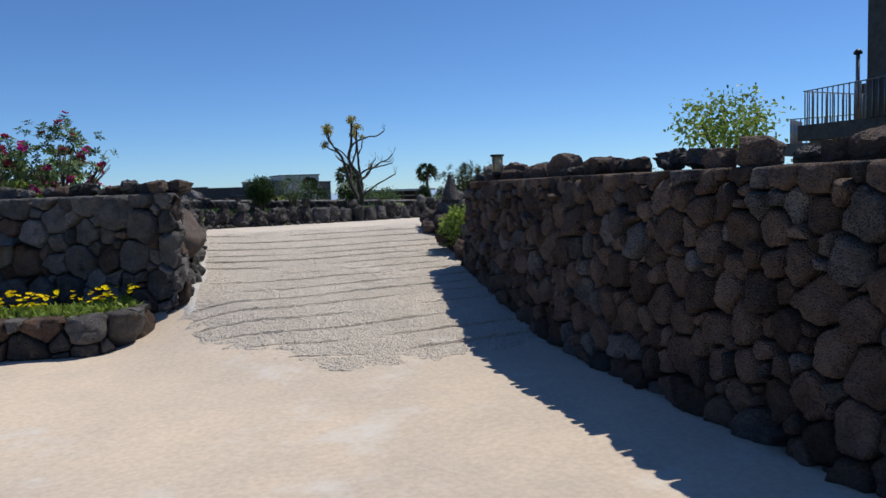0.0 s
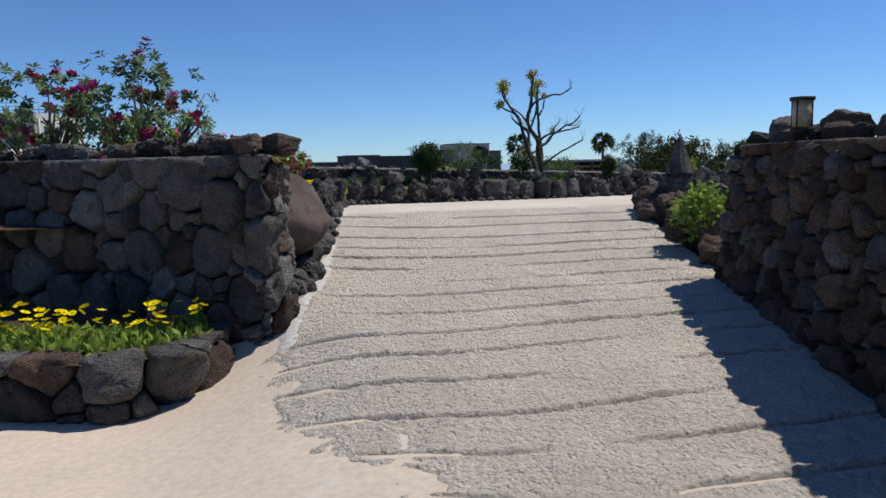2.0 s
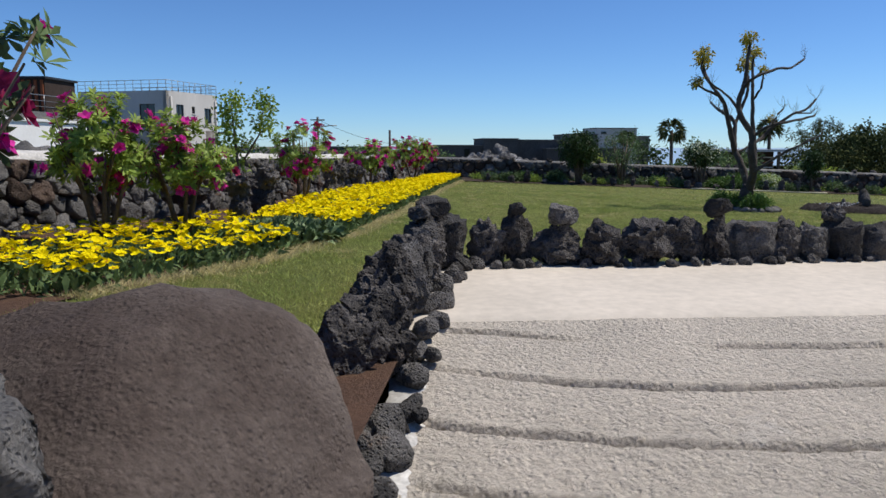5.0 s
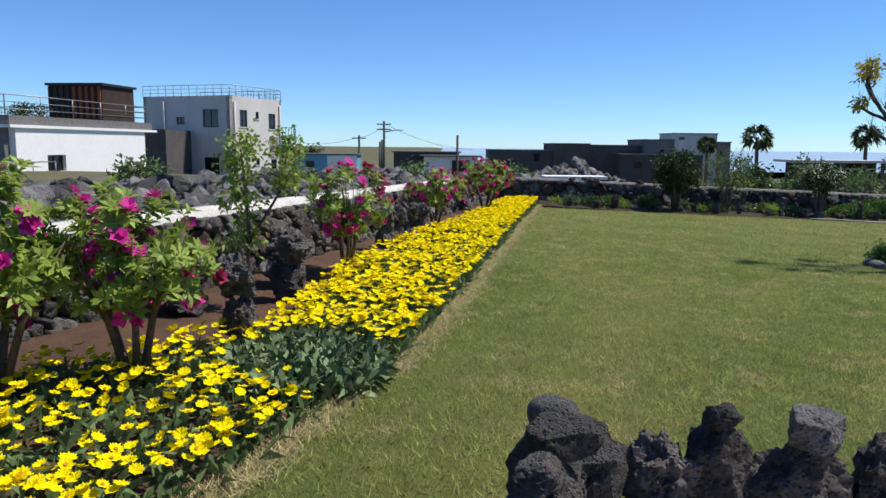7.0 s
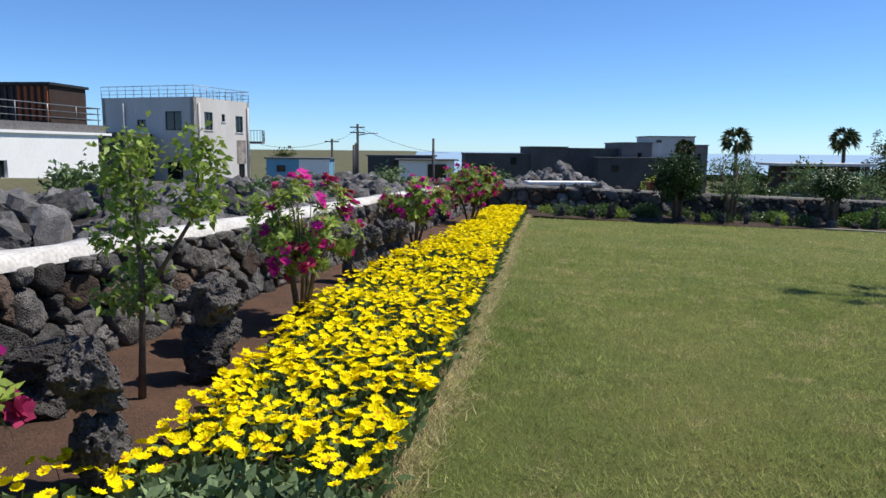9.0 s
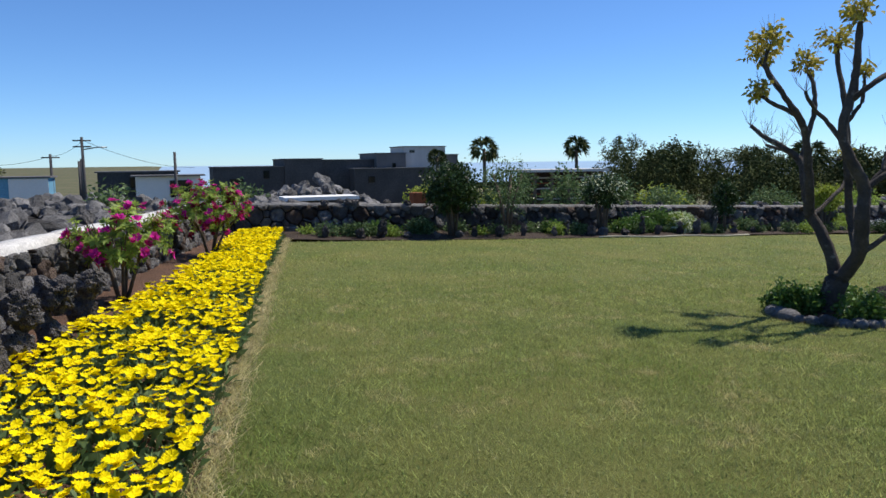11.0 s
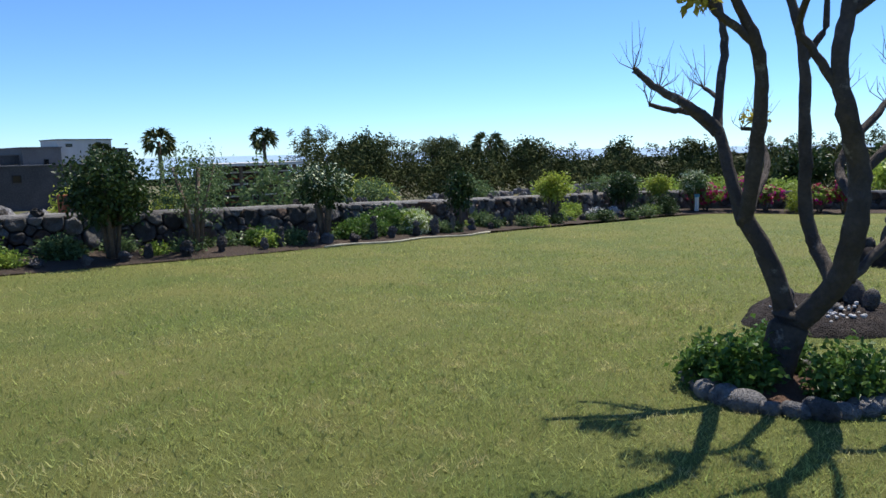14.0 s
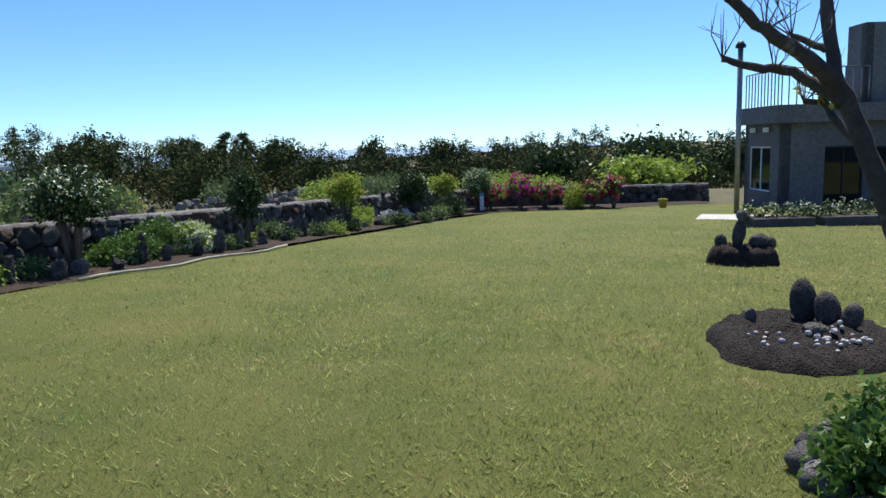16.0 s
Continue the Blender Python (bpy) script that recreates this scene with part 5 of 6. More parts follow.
# ---- buildings ----
def frame_wall(parent, name, p0, p1, z0, z1, mat, openings=(), thick=0.25, sash=M_DARKMETAL):
    """A wall from p0 to p1 in plan, with openings (u0, u1, z0, z1) cut through it and a framed pane set in each; the outside is on the right hand."""
    p0, p1 = Vector(p0), Vector(p1)
    u = (p1 - p0).normalized()
    n = Vector((u.y, -u.x))
    L = (p1 - p0).length
    us = sorted({0.0, L, *[o[0] for o in openings], *[o[1] for o in openings]})
    zs = sorted({z0, z1, *[o[2] for o in openings], *[o[3] for o in openings]})
    bm = bmesh.new()

    def q(a, z, d):
        v = p0 + u * a - n * d
        return (v.x, v.y, z)

    def prism(a, b, c, e, d0, d1, target):
        vs = [target.verts.new(q(x, z, d)) for d in (d0, d1) for x, z in ((a, c), (b, c), (b, e), (a, e))]
        for f in ((3, 2, 1, 0), (4, 5, 6, 7), (0, 1, 5, 4), (1, 2, 6, 5), (2, 3, 7, 6), (3, 0, 4, 7)):
            target.faces.new([vs[i] for i in f])
    for a, b in zip(us, us[1:]):
        for c, e in zip(zs, zs[1:]):
            m, k = (a + b) / 2, (c + e) / 2
            if not any(o[0] < m < o[1] and o[2] < k < o[3] for o in openings):
                prism(a, b, c, e, 0, thick, bm)
    bmesh.ops.remove_doubles(bm, verts=bm.verts, dist=0.001)
    part(name, bm, mat, parent)
    for a, b, c, e in openings:
        bm = bmesh.new()
        w = 0.05
        for aa, bb, cc, ee in ((a, b, c, c + w), (a, b, e - w, e), (a, a + w, c + w, e - w), (b - w, b, c + w, e - w), ((a + b) / 2 - 0.02, (a + b) / 2 + 0.02, c + w, e - w)):
            prism(aa, bb, cc, ee, 0.06, 0.12, bm)
        win = part("window", bm, sash, parent)
        bm = bmesh.new()
        prism(a + 0.03, b - 0.03, c + 0.03, e - 0.03, 0.085, 0.095, bm)
        part("pane", bm, M_GLASS, win)
        bm = bmesh.new()
        prism(a - 0.05, b + 0.05, c - 0.06, c, -0.05, 0.1, bm)
        part("sill", bm, mat, win)


def railing(parent, pts, z0, z1, gap, mat, bars=0, r=0.02, balusters=True):
    """A handrail over posts along points in plan; bars: number of horizontal rails between."""
    L = length(pts)
    P = [Vector(p) for p in pts]
    tubes("handrail", [([(p.x, p.y, z1) for p in P], r)], mat, parent, 6)
    for k in range(bars):
        z = z0 + (z1 - z0) * (k + 1) / (bars + 1)
        tubes("rail", [([(p.x, p.y, z) for p in P], r * 0.7)], mat, parent, 6)
    n = max(1, int(L / gap))
    for i in range(n + 1):
        p, t = along(pts, min(L * i / n, L - 0.001))
        tubes("post", [([(p.x, p.y, z0), (p.x, p.y, z1)], r)], mat, parent, 6)


def slab(parent, name, poly, z0, z1, mat, label=""):
    bm = bmesh.new()
    lo = [bm.verts.new((x, y, z0)) for x, y in poly]
    hi = [bm.verts.new((x, y, z1)) for x, y in poly]
    n = len(poly)
    bm.faces.new(lo[::-1])
    bm.faces.new(hi)
    for i in range(n):
        bm.faces.new((lo[i], lo[(i + 1) % n], hi[(i + 1) % n], hi[i]))
    bmesh.ops.recalc_face_normals(bm, faces=bm.faces)
    return part(name, bm, mat, parent, label)


# white single-storey house with a railed flat roof
H1 = thing("white_house", "single-storey white rendered house with a railed flat roof terrace", "house")
w0, w1 = Vector((-13.39, 27.25)), Vector((-12.24, 35.35))
uu = (w1 - w0).normalized()
wl = Vector((-uu.y, uu.x))
B0, B1 = w0 + wl * 9, w1 + wl * 9
frame_wall(H1, "wall", w1, w0, -1.5, 2.1, M_WHITE, [(8.18 - 2.6, 8.18 - 1.57, 0.55, 1.15)])
frame_wall(H1, "wall", B1, w1, -1.5, 2.1, M_WHITE)
frame_wall(H1, "wall", w0, B0, -1.5, 2.1, M_GREY, [(1.0, 2.2, 0.0, 1.2)])
frame_wall(H1, "wall", B0, B1, -1.5, 2.1, M_WHITE)
o = 0.35
S = [w0 - wl * o - uu * o, w1 - wl * o + uu * o * 2.5, B1 + uu * o * 2.5, B0 - uu * o]
slab(H1, "roof_slab", [tuple(p) for p in S], 2.1, 2.2, M_WHITE)
slab(H1, "parapet", [tuple(p) for p in (w0 - wl * 0.2 - uu * 0.2, w1 - wl * 0.2 + uu * 0.7, B1 + uu * 0.7, B0 - uu * 0.2)], 2.2, 2.52, M_GREY)
railing(H1, [tuple(B0 - uu * 0.1), tuple(w0 - wl * 0.1 - uu * 0.1), tuple(w1 - wl * 0.1 + uu * 0.5), tuple(B1 + uu * 0.5)], 2.5, 3.22, 1.7, M_METAL, 2, 0.022)
for k in range(2):
    p = w0 + uu * (0.95, 5.9)[k] - wl * 0.1
    tubes("wall_lamp", [([(p.x, p.y, 1.5), (p.x, p.y, 1.85)], 0.06)], M_DARKMETAL, H1, 8)
stair = thing("outdoor_stair", "short white stair with a steel handrail against the house", "stair", at=(0, 0, 0))
for k in range(4):
    p = w0 - wl * 0.2 + uu * (-1.6 + 0.45 * k)
    box("step", (p.x, p.y - 0.25, -0.9), (p.x + 1.2, p.y + 0.25, 0.62 - 0.2 * k), M_WHITE, stair)
q0 = w0 - wl * 1.25 - uu * 1.7
q1 = w0 - wl * 1.25 + uu * 0.6
railing(stair, [tuple(q0), tuple((q0 + q1) / 2), tuple(q1)], 0.1, 0.95, 1.0, M_METAL, 1, 0.02)
hut = thing("roof_hut", "brown slatted hut standing on the flat roof", "hut", at=(-13.79, 34.35, 2.52), turn=-8)
box("body", (-1.2, -1.2, 0), (1.2, 1.2, 1.45), M_BROWNCLAD, hut)
for k in range(9):
    box("slat", (-1.2 + k * 0.28, -1.26, 0.1), (-1.08 + k * 0.28, -1.2, 1.4), M_DARKMETAL if k < 4 else M_RUST, hut)
box("roof", (-1.3, -1.3, 1.45), (1.3, 1.3, 1.55), M_DARKMETAL, hut)
nr = np.random.default_rng(101)
tagged(quads("potted_shrub", clumps(nr, (-14.19, 29.95, 2.75), (0.75, 0.5, 0.22), 60, 12, 0.14, 0.05, 0.1, 0.3), M_LEAFDARK), "dark green shrub on the roof terrace", "shrub")

# two-storey weathered white house
H2 = thing("old_house", "two-storey weathered white house with a railed roof and soot-stained door", "house")
a0, a1 = Vector((-11.69, 47.65)), Vector((-9.69, 52.85))
ur = (a1 - a0).normalized()
ul = Vector((-ur.y, ur.x))
b0, b1 = a0 + ul * 6.7, a1 + ul * 6.7
frame_wall(H2, "wall", b0, a0, -2.0, 4.55, M_OLDWHITE, [(6.7 - b, 6.7 - a, c, e) for a, b, c, e in ((3.46, 4.11, 2.8, 3.25), (0.87, 2.05, 2.62, 3.72), (3.87, 4.98, -0.12, 0.29), (3.11, 3.61, -0.14, 0.6), (0.89, 2.05, -0.27, 0.76))])
frame_wall(H2, "wall", a0, a1, -2.0, 4.55, M_OLDWHITE, [(0.97, 1.75, 2.67, 3.73), (2.65, 2.98, 3.21, 3.67), (4.07, 4.85, 2.6, 3.62), (2.6, 3.0, 0.25, 0.7), (4.3, 4.95, -0.6, 0.6)])
frame_wall(H2, "wall", a1, b1, -2.0, 4.55, M_OLDWHITE)
frame_wall(H2, "wall", b1, b0, -2.0, 4.55, M_OLDWHITE)
slab(H2, "roof", [tuple(p) for p in (a0 + ul * 0.1 + ur * 0.1, a1 + ul * 0.1 - ur * 0.1, b1 - ul * 0.1 - ur * 0.1, b0 - ul * 0.1 + ur * 0.1)], 4.3, 4.5, M_GREY)
railing(H2, [tuple(b0), tuple(a0), tuple(a1), tuple(b1)], 4.5, 5.2, 0.6, M_METAL, 2, 0.018)
for p in (a0 - ul * 0.07 + ur * 0.4, a1 - ul * 0.07 - ur * 0.25, a0 + ul * 5.0 - ur * 0.07):
    tubes("downpipe", [([(p.x, p.y, -1), (p.x, p.y, 4.2)], 0.07)], M_OLDWHITE, H2, 8)
p = a0 - ul * 0.004 + ur * 4.62
slab(H2, "soot_stain", [tuple(p - ur * 0.5), tuple(p + ur * 0.5), tuple(p + ur * 0.5 - ul * 0.01), tuple(p - ur * 0.5 - ul * 0.01)], 0.62, 2.1, material("soot", (0.16, 0.13, 0.11), (0.4, 0.36, 0.32), scale=2.2, bump=0), "dark soot stain above the door")
p = a1 - ur * 0.2
box("balcony", (p.x, p.y, 1.9), (p.x + 0.9, p.y + 0.9, 2.05), M_GREY, H2)
railing(H2, [(p.x, p.y), (p.x + 0.9, p.y), (p.x + 0.9, p.y + 0.9)], 2.05, 2.75, 0.2, M_DARKMETAL, 0, 0.015)
for z0, z1, x0, y0, x1, y1, nm in ((-2.0, 2.4, -17.6, 44.5, -14.5, 49.5, "annex"),):
    box(nm, (x0, y0, z0), (x1, y1, z1), M_DARKGREY, H2)

# far grey compound with a white tower
H3 = thing("grey_compound", "long low dark grey compound with a white tower", "building")
for nm, x0, x1, y0, y1, z1, m in (("wing", 7.3, 16.0, 100, 108, 1.1, M_DARKGREY), ("hall", 15.8, 20.5, 99.5, 110, 2.0, M_DARKGREY), ("hall", 20.5, 27.6, 100.4, 110, 1.85, M_DARKGREY), ("wing", 27.5, 31.4, 99.0, 108, 2.62, M_GREY), ("tower", 31.4, 37.3, 100, 106, 3.48, M_OLDWHITE),
                                  ("wing", 37.3, 39.5, 101, 106, 2.4, M_GREY), ("wing", 24.0, 34.5, 97.0, 99.5, 0.7, M_DARKGREY)):
    b = box(nm, (x0, y0, -6), (x1, y1, z1), m, H3)
    box("parapet", (x0 - 0.12, y0 - 0.12, z1), (x1 + 0.12, y1 + 0.12, z1 + 0.12), M_GREY, b)
for x, z, w, h, y in ((32.6, 2.9, 0.7, 0.35, 99.97), (10.0, -0.6, 1.6, 0.7, 99.97), (13.6, 0.2, 0.8, 1.0, 99.97), (29.8, 1.0, 0.5, 0.8, 98.97), (38.3, 0.9, 0.5, 0.8, 100.97), (26.2, -0.6, 0.9, 0.8, 96.97)):
    win = box("window", (x - w / 2, y - 0.05, z - h / 2), (x + w / 2, y + 0.02, z + h / 2), M_DARKMETAL, H3)
    box("pane", (x - w / 2 + 0.06, y - 0.07, z - h / 2 + 0.06), (x + w / 2 - 0.06, y - 0.05, z + h / 2 - 0.06), M_GLASS, win)


def cottage(name, label, lo, hi, front, side, wins, eave=0.2, roofmat=M_GREY):
    h = thing(name, label, "house")
    box("wall", lo, hi, front, h)
    box("roof", (lo[0] - eave, lo[1] - eave, hi[2]), (hi[0] + eave, hi[1] + eave, hi[2] + 0.12), roofmat, h)
    if side:
        box("cladding", (side[0], lo[1] - 0.05, lo[2]), (side[1], lo[1] - 0.003, hi[2] - 0.05), side[2], h)
    for a, b, c, e in wins:
        w = box("window", (a, lo[1] - 0.09, c), (b, lo[1] - 0.052, e), M_DARKMETAL, h)
        box("pane", (a + 0.06, lo[1] - 0.11, c + 0.06), (b - 0.06, lo[1] - 0.09, e - 0.06), M_GLASS, w)
    return h


cottage("blue_cottage", "low pale blue cottage with a white end wall and flat roof", (-13.2, 75, -4), (-7.2, 79, 0.62), M_BLUE, (-10.1, -7.2, M_WHITE), [(-12.2, -11.4, -0.6, 0.0)])
cottage("dark_store", "low dark grey block store", (-3.9, 80, -4), (3.0, 84, 0.9), M_DARKGREY, None, [(-1.2, -0.8, -0.5, 0.6)])
# The porch's shade is a dark window panel set on the solid wall.
cottage("white_cottage", "low white cottage with a dark panel painted in for the porch shade", (-0.6, 76, -4), (4.8, 79, 0.55), M_WHITE, None, [(2.2, 4.0, -1.3, 0.2)], 0.4)


def utility_pole(x, y, z1, arm, label):
    p = thing("utility_pole", label, "utility pole", "utility poles", at=(x, y, -4))
    h = z1 + 4
    tubes("shaft", [([(0, 0, 0), (0, 0, h)], [0.16, 0.11])], M_DARKGREY, p, 8)
    for k in range(arm):
        z = h - 0.3 - 0.5 * k
        tubes("crossarm", [([(-0.7, 0, z), (0.7, 0, z)], 0.06)], M_DARKMETAL, p, 6)
    return p


up = utility_pole(-4.5, 75, 3.95, 2, "grey concrete utility pole with a lamp arm")
tubes("lamp_arm", [([(0, 0, 6.9), (1.2, 0, 7.1), (1.9, 0, 7.1)], 0.05)], M_METAL, up, 6)
utility_pole(-7.3, 78, 2.6, 1, "distant utility pole with one crossarm")
utility_pole(2.7, 74, 2.65, 0, "thin steel pole beside the cottage")
utility_pole(-5.3, 82, 2.2, 0, "thin distant utility pole")
utility_pole(-5.7, 84, 2.0, 0, "thin distant utility pole")
runs = []
for a, b, s in (((-4.5, 75, 3.6), (-7.3, 78, 2.4), 0.3), ((-7.3, 78, 2.4), (-16, 86, 2.0), 0.5), ((-4.5, 75, 3.7), (5, 95, 1.2), 0.6)):
    runs.append(([tuple(Vector(a).lerp(Vector(b), t) + Vector((0, 0, -s * 4 * t * (1 - t)))) for t in np.linspace(0, 1, 9)], 0.018))
tagged(tubes("overhead_cable", runs, M_DARKMETAL, None, 4), "thin overhead cables strung between the utility poles", "cable")

# covered trough and shed beyond the wall
tr = thing("covered_trough", "long block trough under a white sheet cover", "trough", at=(0, 0, 0))
box("body", (5.5, 29.8, -0.6), (7.5, 30.8, 0.42), M_DARKGREY, tr)
slab(tr, "cover", [(5.3, 29.6), (7.7, 29.75), (7.7, 31.0), (5.3, 30.9)], 0.43, 0.54, M_WHITE)
sh = thing("timber_shed", "open brown timber shed with a pale flat roof", "shed", at=(0, 0, 0))
box("wall", (27.3, 56, -3.5), (33, 58, 0.7), M_BROWNCLAD, sh)
box("roof", (26.6, 54.6, 0.7), (33.4, 58.6, 0.88), M_PALE, sh)
for k in range(5):
    box("post", (27.2 + k * 1.4, 54.9, -3.5), (27.38 + k * 1.4, 55.1, 0.7), M_STEM, sh)
for k in range(7):
    box("shelf", (27.3, 55.9, -2.2 + 0.4 * k), (33, 56, -2.1 + 0.4 * k), M_RUST if k % 2 else M_PALE, sh)
box("tub", (11.2, 34.8, -0.4), (11.75, 35.3, 0.35), M_RUST, None)
tagged(bpy.data.objects["tub"], "rust-orange plastic tub beyond the wall", "tub")

# low cross wall beyond the boundary
rng = random.Random(111)
bank = thing("field_wall", "low field wall of dark stones in the open land", "stone wall", kind="structure")
for k in range(60):
    x = 30 + k * 0.32
    s = rng.uniform(0.3, 0.45)
    stone(rng.choice(R_FAR), (x, 38 + rng.uniform(-0.1, 0.1), ground_z(x, 38) + rng.uniform(0.1, 0.5)), (s * 1.3, s, s), (0, 0, rng.random() * 6), bank)

# rubble banks
rub = thing("rubble_bank", "long bank of loose grey basalt rubble outside the garden wall", "rubble")
loose_v, loose_f, loose_n = [], [], 0
for k in range(1150):
    y = rng.uniform(4, 27) if k < 950 else rng.uniform(24, 34)
    gxw = float(garden_wall_x(min(y, 24)))
    x = gxw - rng.uniform(1.0, 8.0) if k < 950 else gxw + rng.uniform(-4.5, 2.5)
    hh = 0.36 * math.exp(-((gxw - 4.0 - x) / 2.0) ** 2) + 0.06 if k < 950 else 0.42 * rng.random()
    s = rng.uniform(0.18, 0.5)
    m = Matrix.LocRotScale((x, y, ground_z(x, y) + hh + rng.uniform(-0.05, 0.10)), Euler((rng.random() * 0.8, rng.random() * 0.8, rng.random() * 6)), (s * 1.3, s, s * 0.85))
    if k % 5 == 0 and k < 950:
        stone(rng.choice(R_GREY), m.translation, (s * 1.5, s * 1.1, s), m.to_euler(), rub)
        continue
    me = R_FAR[k % len(R_FAR)]
    co = np.array([v.co for v in me.vertices]) @ np.array(m.to_3x3()).T + np.array(m.translation)
    loose_f += [tuple(i + loose_n for i in f.vertices) for f in me.polygons]
    loose_v.append(co)
    loose_n += len(co)
tagged(raw("loose_rubble", np.concatenate(loose_v), loose_f, M_BASALT_GREY, rub), kind="stuff")
N = 36
gxs = np.linspace(-8.5, -0.6, 18)
rows = []
for y in np.linspace(4, 28, N):
    gw = float(garden_wall_x(min(y, 24)))
    rows.append([(gw + dx, y, ground_z(gw + dx, y) + 0.03 + 0.30 * math.exp(-((dx + 4.0) / 2.0) ** 2) + 0.12 * noise.noise((dx, y, 7))) for dx in gxs])
sheet("rubble_core", rows, M_CORE, "dark earth and rubble of the bank", "ground")
heap = thing("stone_heap", "heap of grey basalt stones beyond the boundary wall", "rubble")
for k in range(170):
    a, r = rng.uniform(0, 6.3), rng.random() ** 0.6
    x, y = 7.2 + 3.6 * r * math.cos(a), 34.0 + 2.2 * r * math.sin(a)
    s = rng.uniform(0.2, 0.45)
    stone(rng.choice(R_FAR), (x, y, ground_z(x, y) + 1.35 * (1 - r) ** 1.2 * rng.uniform(0.7, 1) + 0.05), (s * 1.2, s, s * 0.8), (rng.random(), rng.random(), a), heap)

# the garden house
H4 = thing("garden_house", "grey rendered garden house with a railed upper terrace", "house")
c0 = Vector((29.7, 13.0))
hu, hv = Vector((0.43, -0.90)).normalized(), Vector((0.90, 0.43)).normalized()
c1, c2, c3 = c0 + hu * 11, c0 + hu * 11 + hv * 2.8, c0 + hv * 2.8
frame_wall(H4, "wall", c0, c1, -1.6, 1.76, M_GREY, [(1.3, 2.5, -1.2, 1.02), (2.8, 4.2, -1.2, 0.98)])
frame_wall(H4, "wall", c3, c0, -1.6, 1.76, M_GREY, [(2.8 - 2.5, 2.8 - 0.83, -0.4, 1.05)], sash=M_WHITE)
frame_wall(H4, "wall", c1, c2, -1.6, 1.76, M_GREY)
frame_wall(H4, "wall", c2, c3, -1.6, 1.76, M_GREY)
slab(H4, "roof_slab", [tuple(p) for p in (c0 - hu * 0.35 - hv * 0.35, c1 - hv * 0.35, c2, c3 - hu * 0.35)], 1.76, 2.30, M_GREY)
railing(H4, [tuple(c3 - hu * 0.1 - hv * 0.2), tuple(c0 - hu * 0.1 - hv * 0.1), tuple(c0 + hu * 2.5 - hv * 0.1)], 2.30, 3.39, 0.24, M_METAL, 0, 0.022)
frame_wall(H4, "upper_wall", c0 + hu * 2.5 + hv * 0.2, c1 + hv * 0.2, 2.30, 4.7, M_GREY)
frame_wall(H4, "upper_wall", c0 + hu * 2.5 + hv * 1.2, c0 + hu * 2.5 + hv * 0.2, 2.30, 4.7, M_GREY)
for k in range(2):
    p = c0 + hv * (0.9 + 1.0 * k) - hu * 0.1
    box("wall_lamp", (p.x - 0.1, p.y - 0.05, 1.5), (p.x + 0.1, p.y + 0.12, 1.65), M_WHITE, H4)
g0, g1 = Vector((16.9, 3.5)), Vector((16.3, 0.6))
H5 = thing("house_wing", "grey house wing with a railed terrace and tall upper wall", "house")
slab(H5, "wall", [(17.1, 3.3), (27.5, 3.3), (27.5, -9), (15.2, -9)], -0.6, 1.75, M_GREY)
slab(H5, "terrace_slab", [(16.9, 3.5), (27.7, 3.5), (27.7, -9.2), (14.9, -9.2)], 1.75, 2.14, M_DARKGREY)
railing(H5, [(22, 3.4), (17.0, 3.4), (16.2, 0.3)], 2.14, 3.0, 0.17, M_METAL, 0, 0.016)
slab(H5, "upper_wall", [(16.5, 1.45), (22, 1.45), (22, -7), (15.4, -7)], 2.14, 5.6, M_DARKGREY)
for x, y, z0, z1 in ((18.6, 3.0, 2.14, 3.95),):
    fl = thing("flue_pipe", "tall thin grey flue pipe with a dark cap on the terrace", "pipe", at=(x, y, z0))
    tubes("pipe", [([(0, 0, 0), (0, 0, z1 - z0)], 0.05)], M_METAL, fl, 10)
    tubes("cap", [([(0, 0, z1 - z0), (0, 0, z1 - z0 + 0.05), (0, 0, z1 - z0 + 0.13)], [0.10, 0.11, 0.05])], M_DARKMETAL, fl, 10)
um = thing("folded_parasol", "folded red and white parasol on the terrace", "parasol", at=(18.2, 2.2, 2.14))
tubes("pole", [([(0, 0, 0), (0, 0, 1.0)], 0.02)], M_METAL, um, 6)
tubes("cloth", [([(0, 0, 0.25), (0.02, 0, 0.5), (0, 0, 0.95)], [0.17, 0.13, 0.03])], M_REDPINK, um, 10)
fp = thing("flue_pipe", "tall thin grey flue pipe with a dark cap beside the house", "pipe", at=(26.5, 14.05, -0.75))
tubes("pipe", [([(0, 0, 0), (0, 0, 4.5)], 0.07)], M_METAL, fp, 12)
tubes("cap", [([(0, 0, 4.5), (0, 0, 4.56), (0, 0, 4.68)], [0.13, 0.14, 0.06])], M_DARKMETAL, fp, 12)
box("paving_edge", (23.6, 12.2, -0.75), (25.0, 14.8, -0.58), M_PALE, None)
tagged(bpy.data.objects["paving_edge"], "pale paving slab edge at the house corner", "paving", kind="structure")
rng = random.Random(121)
tub = thing("planting_trough", "row of dark troughs with small flowers along the house front", "planter", at=(22.6, 11.7, 0), turn=-64)
for k in range(3):
    box("trough", (-2.0 + k * 1.5, -0.35, -0.65), (-0.7 + k * 1.5, 0.3, -0.32), M_DARKGREY, tub, bevel=0.02)
nr = np.random.default_rng(122)
V = [clumps(nr, (-2.0 + k * 0.42, 0, -0.22), (0.22, 0.22, 0.16), 30, 8, 0.06, 0.04, 0.04, 0.3) for k in range(10)]
quads("foliage", np.concatenate(V), M_LEAFDARK, tub)
V = [clumps(nr, (-2.0 + k * 0.42, 0, -0.12), (0.22, 0.22, 0.14), 12, 5, 0.045, 0.04, 0.03, 0.6) for k in range(10)]
quads("blossom", np.concatenate(V), M_WHITEPETAL, tub)

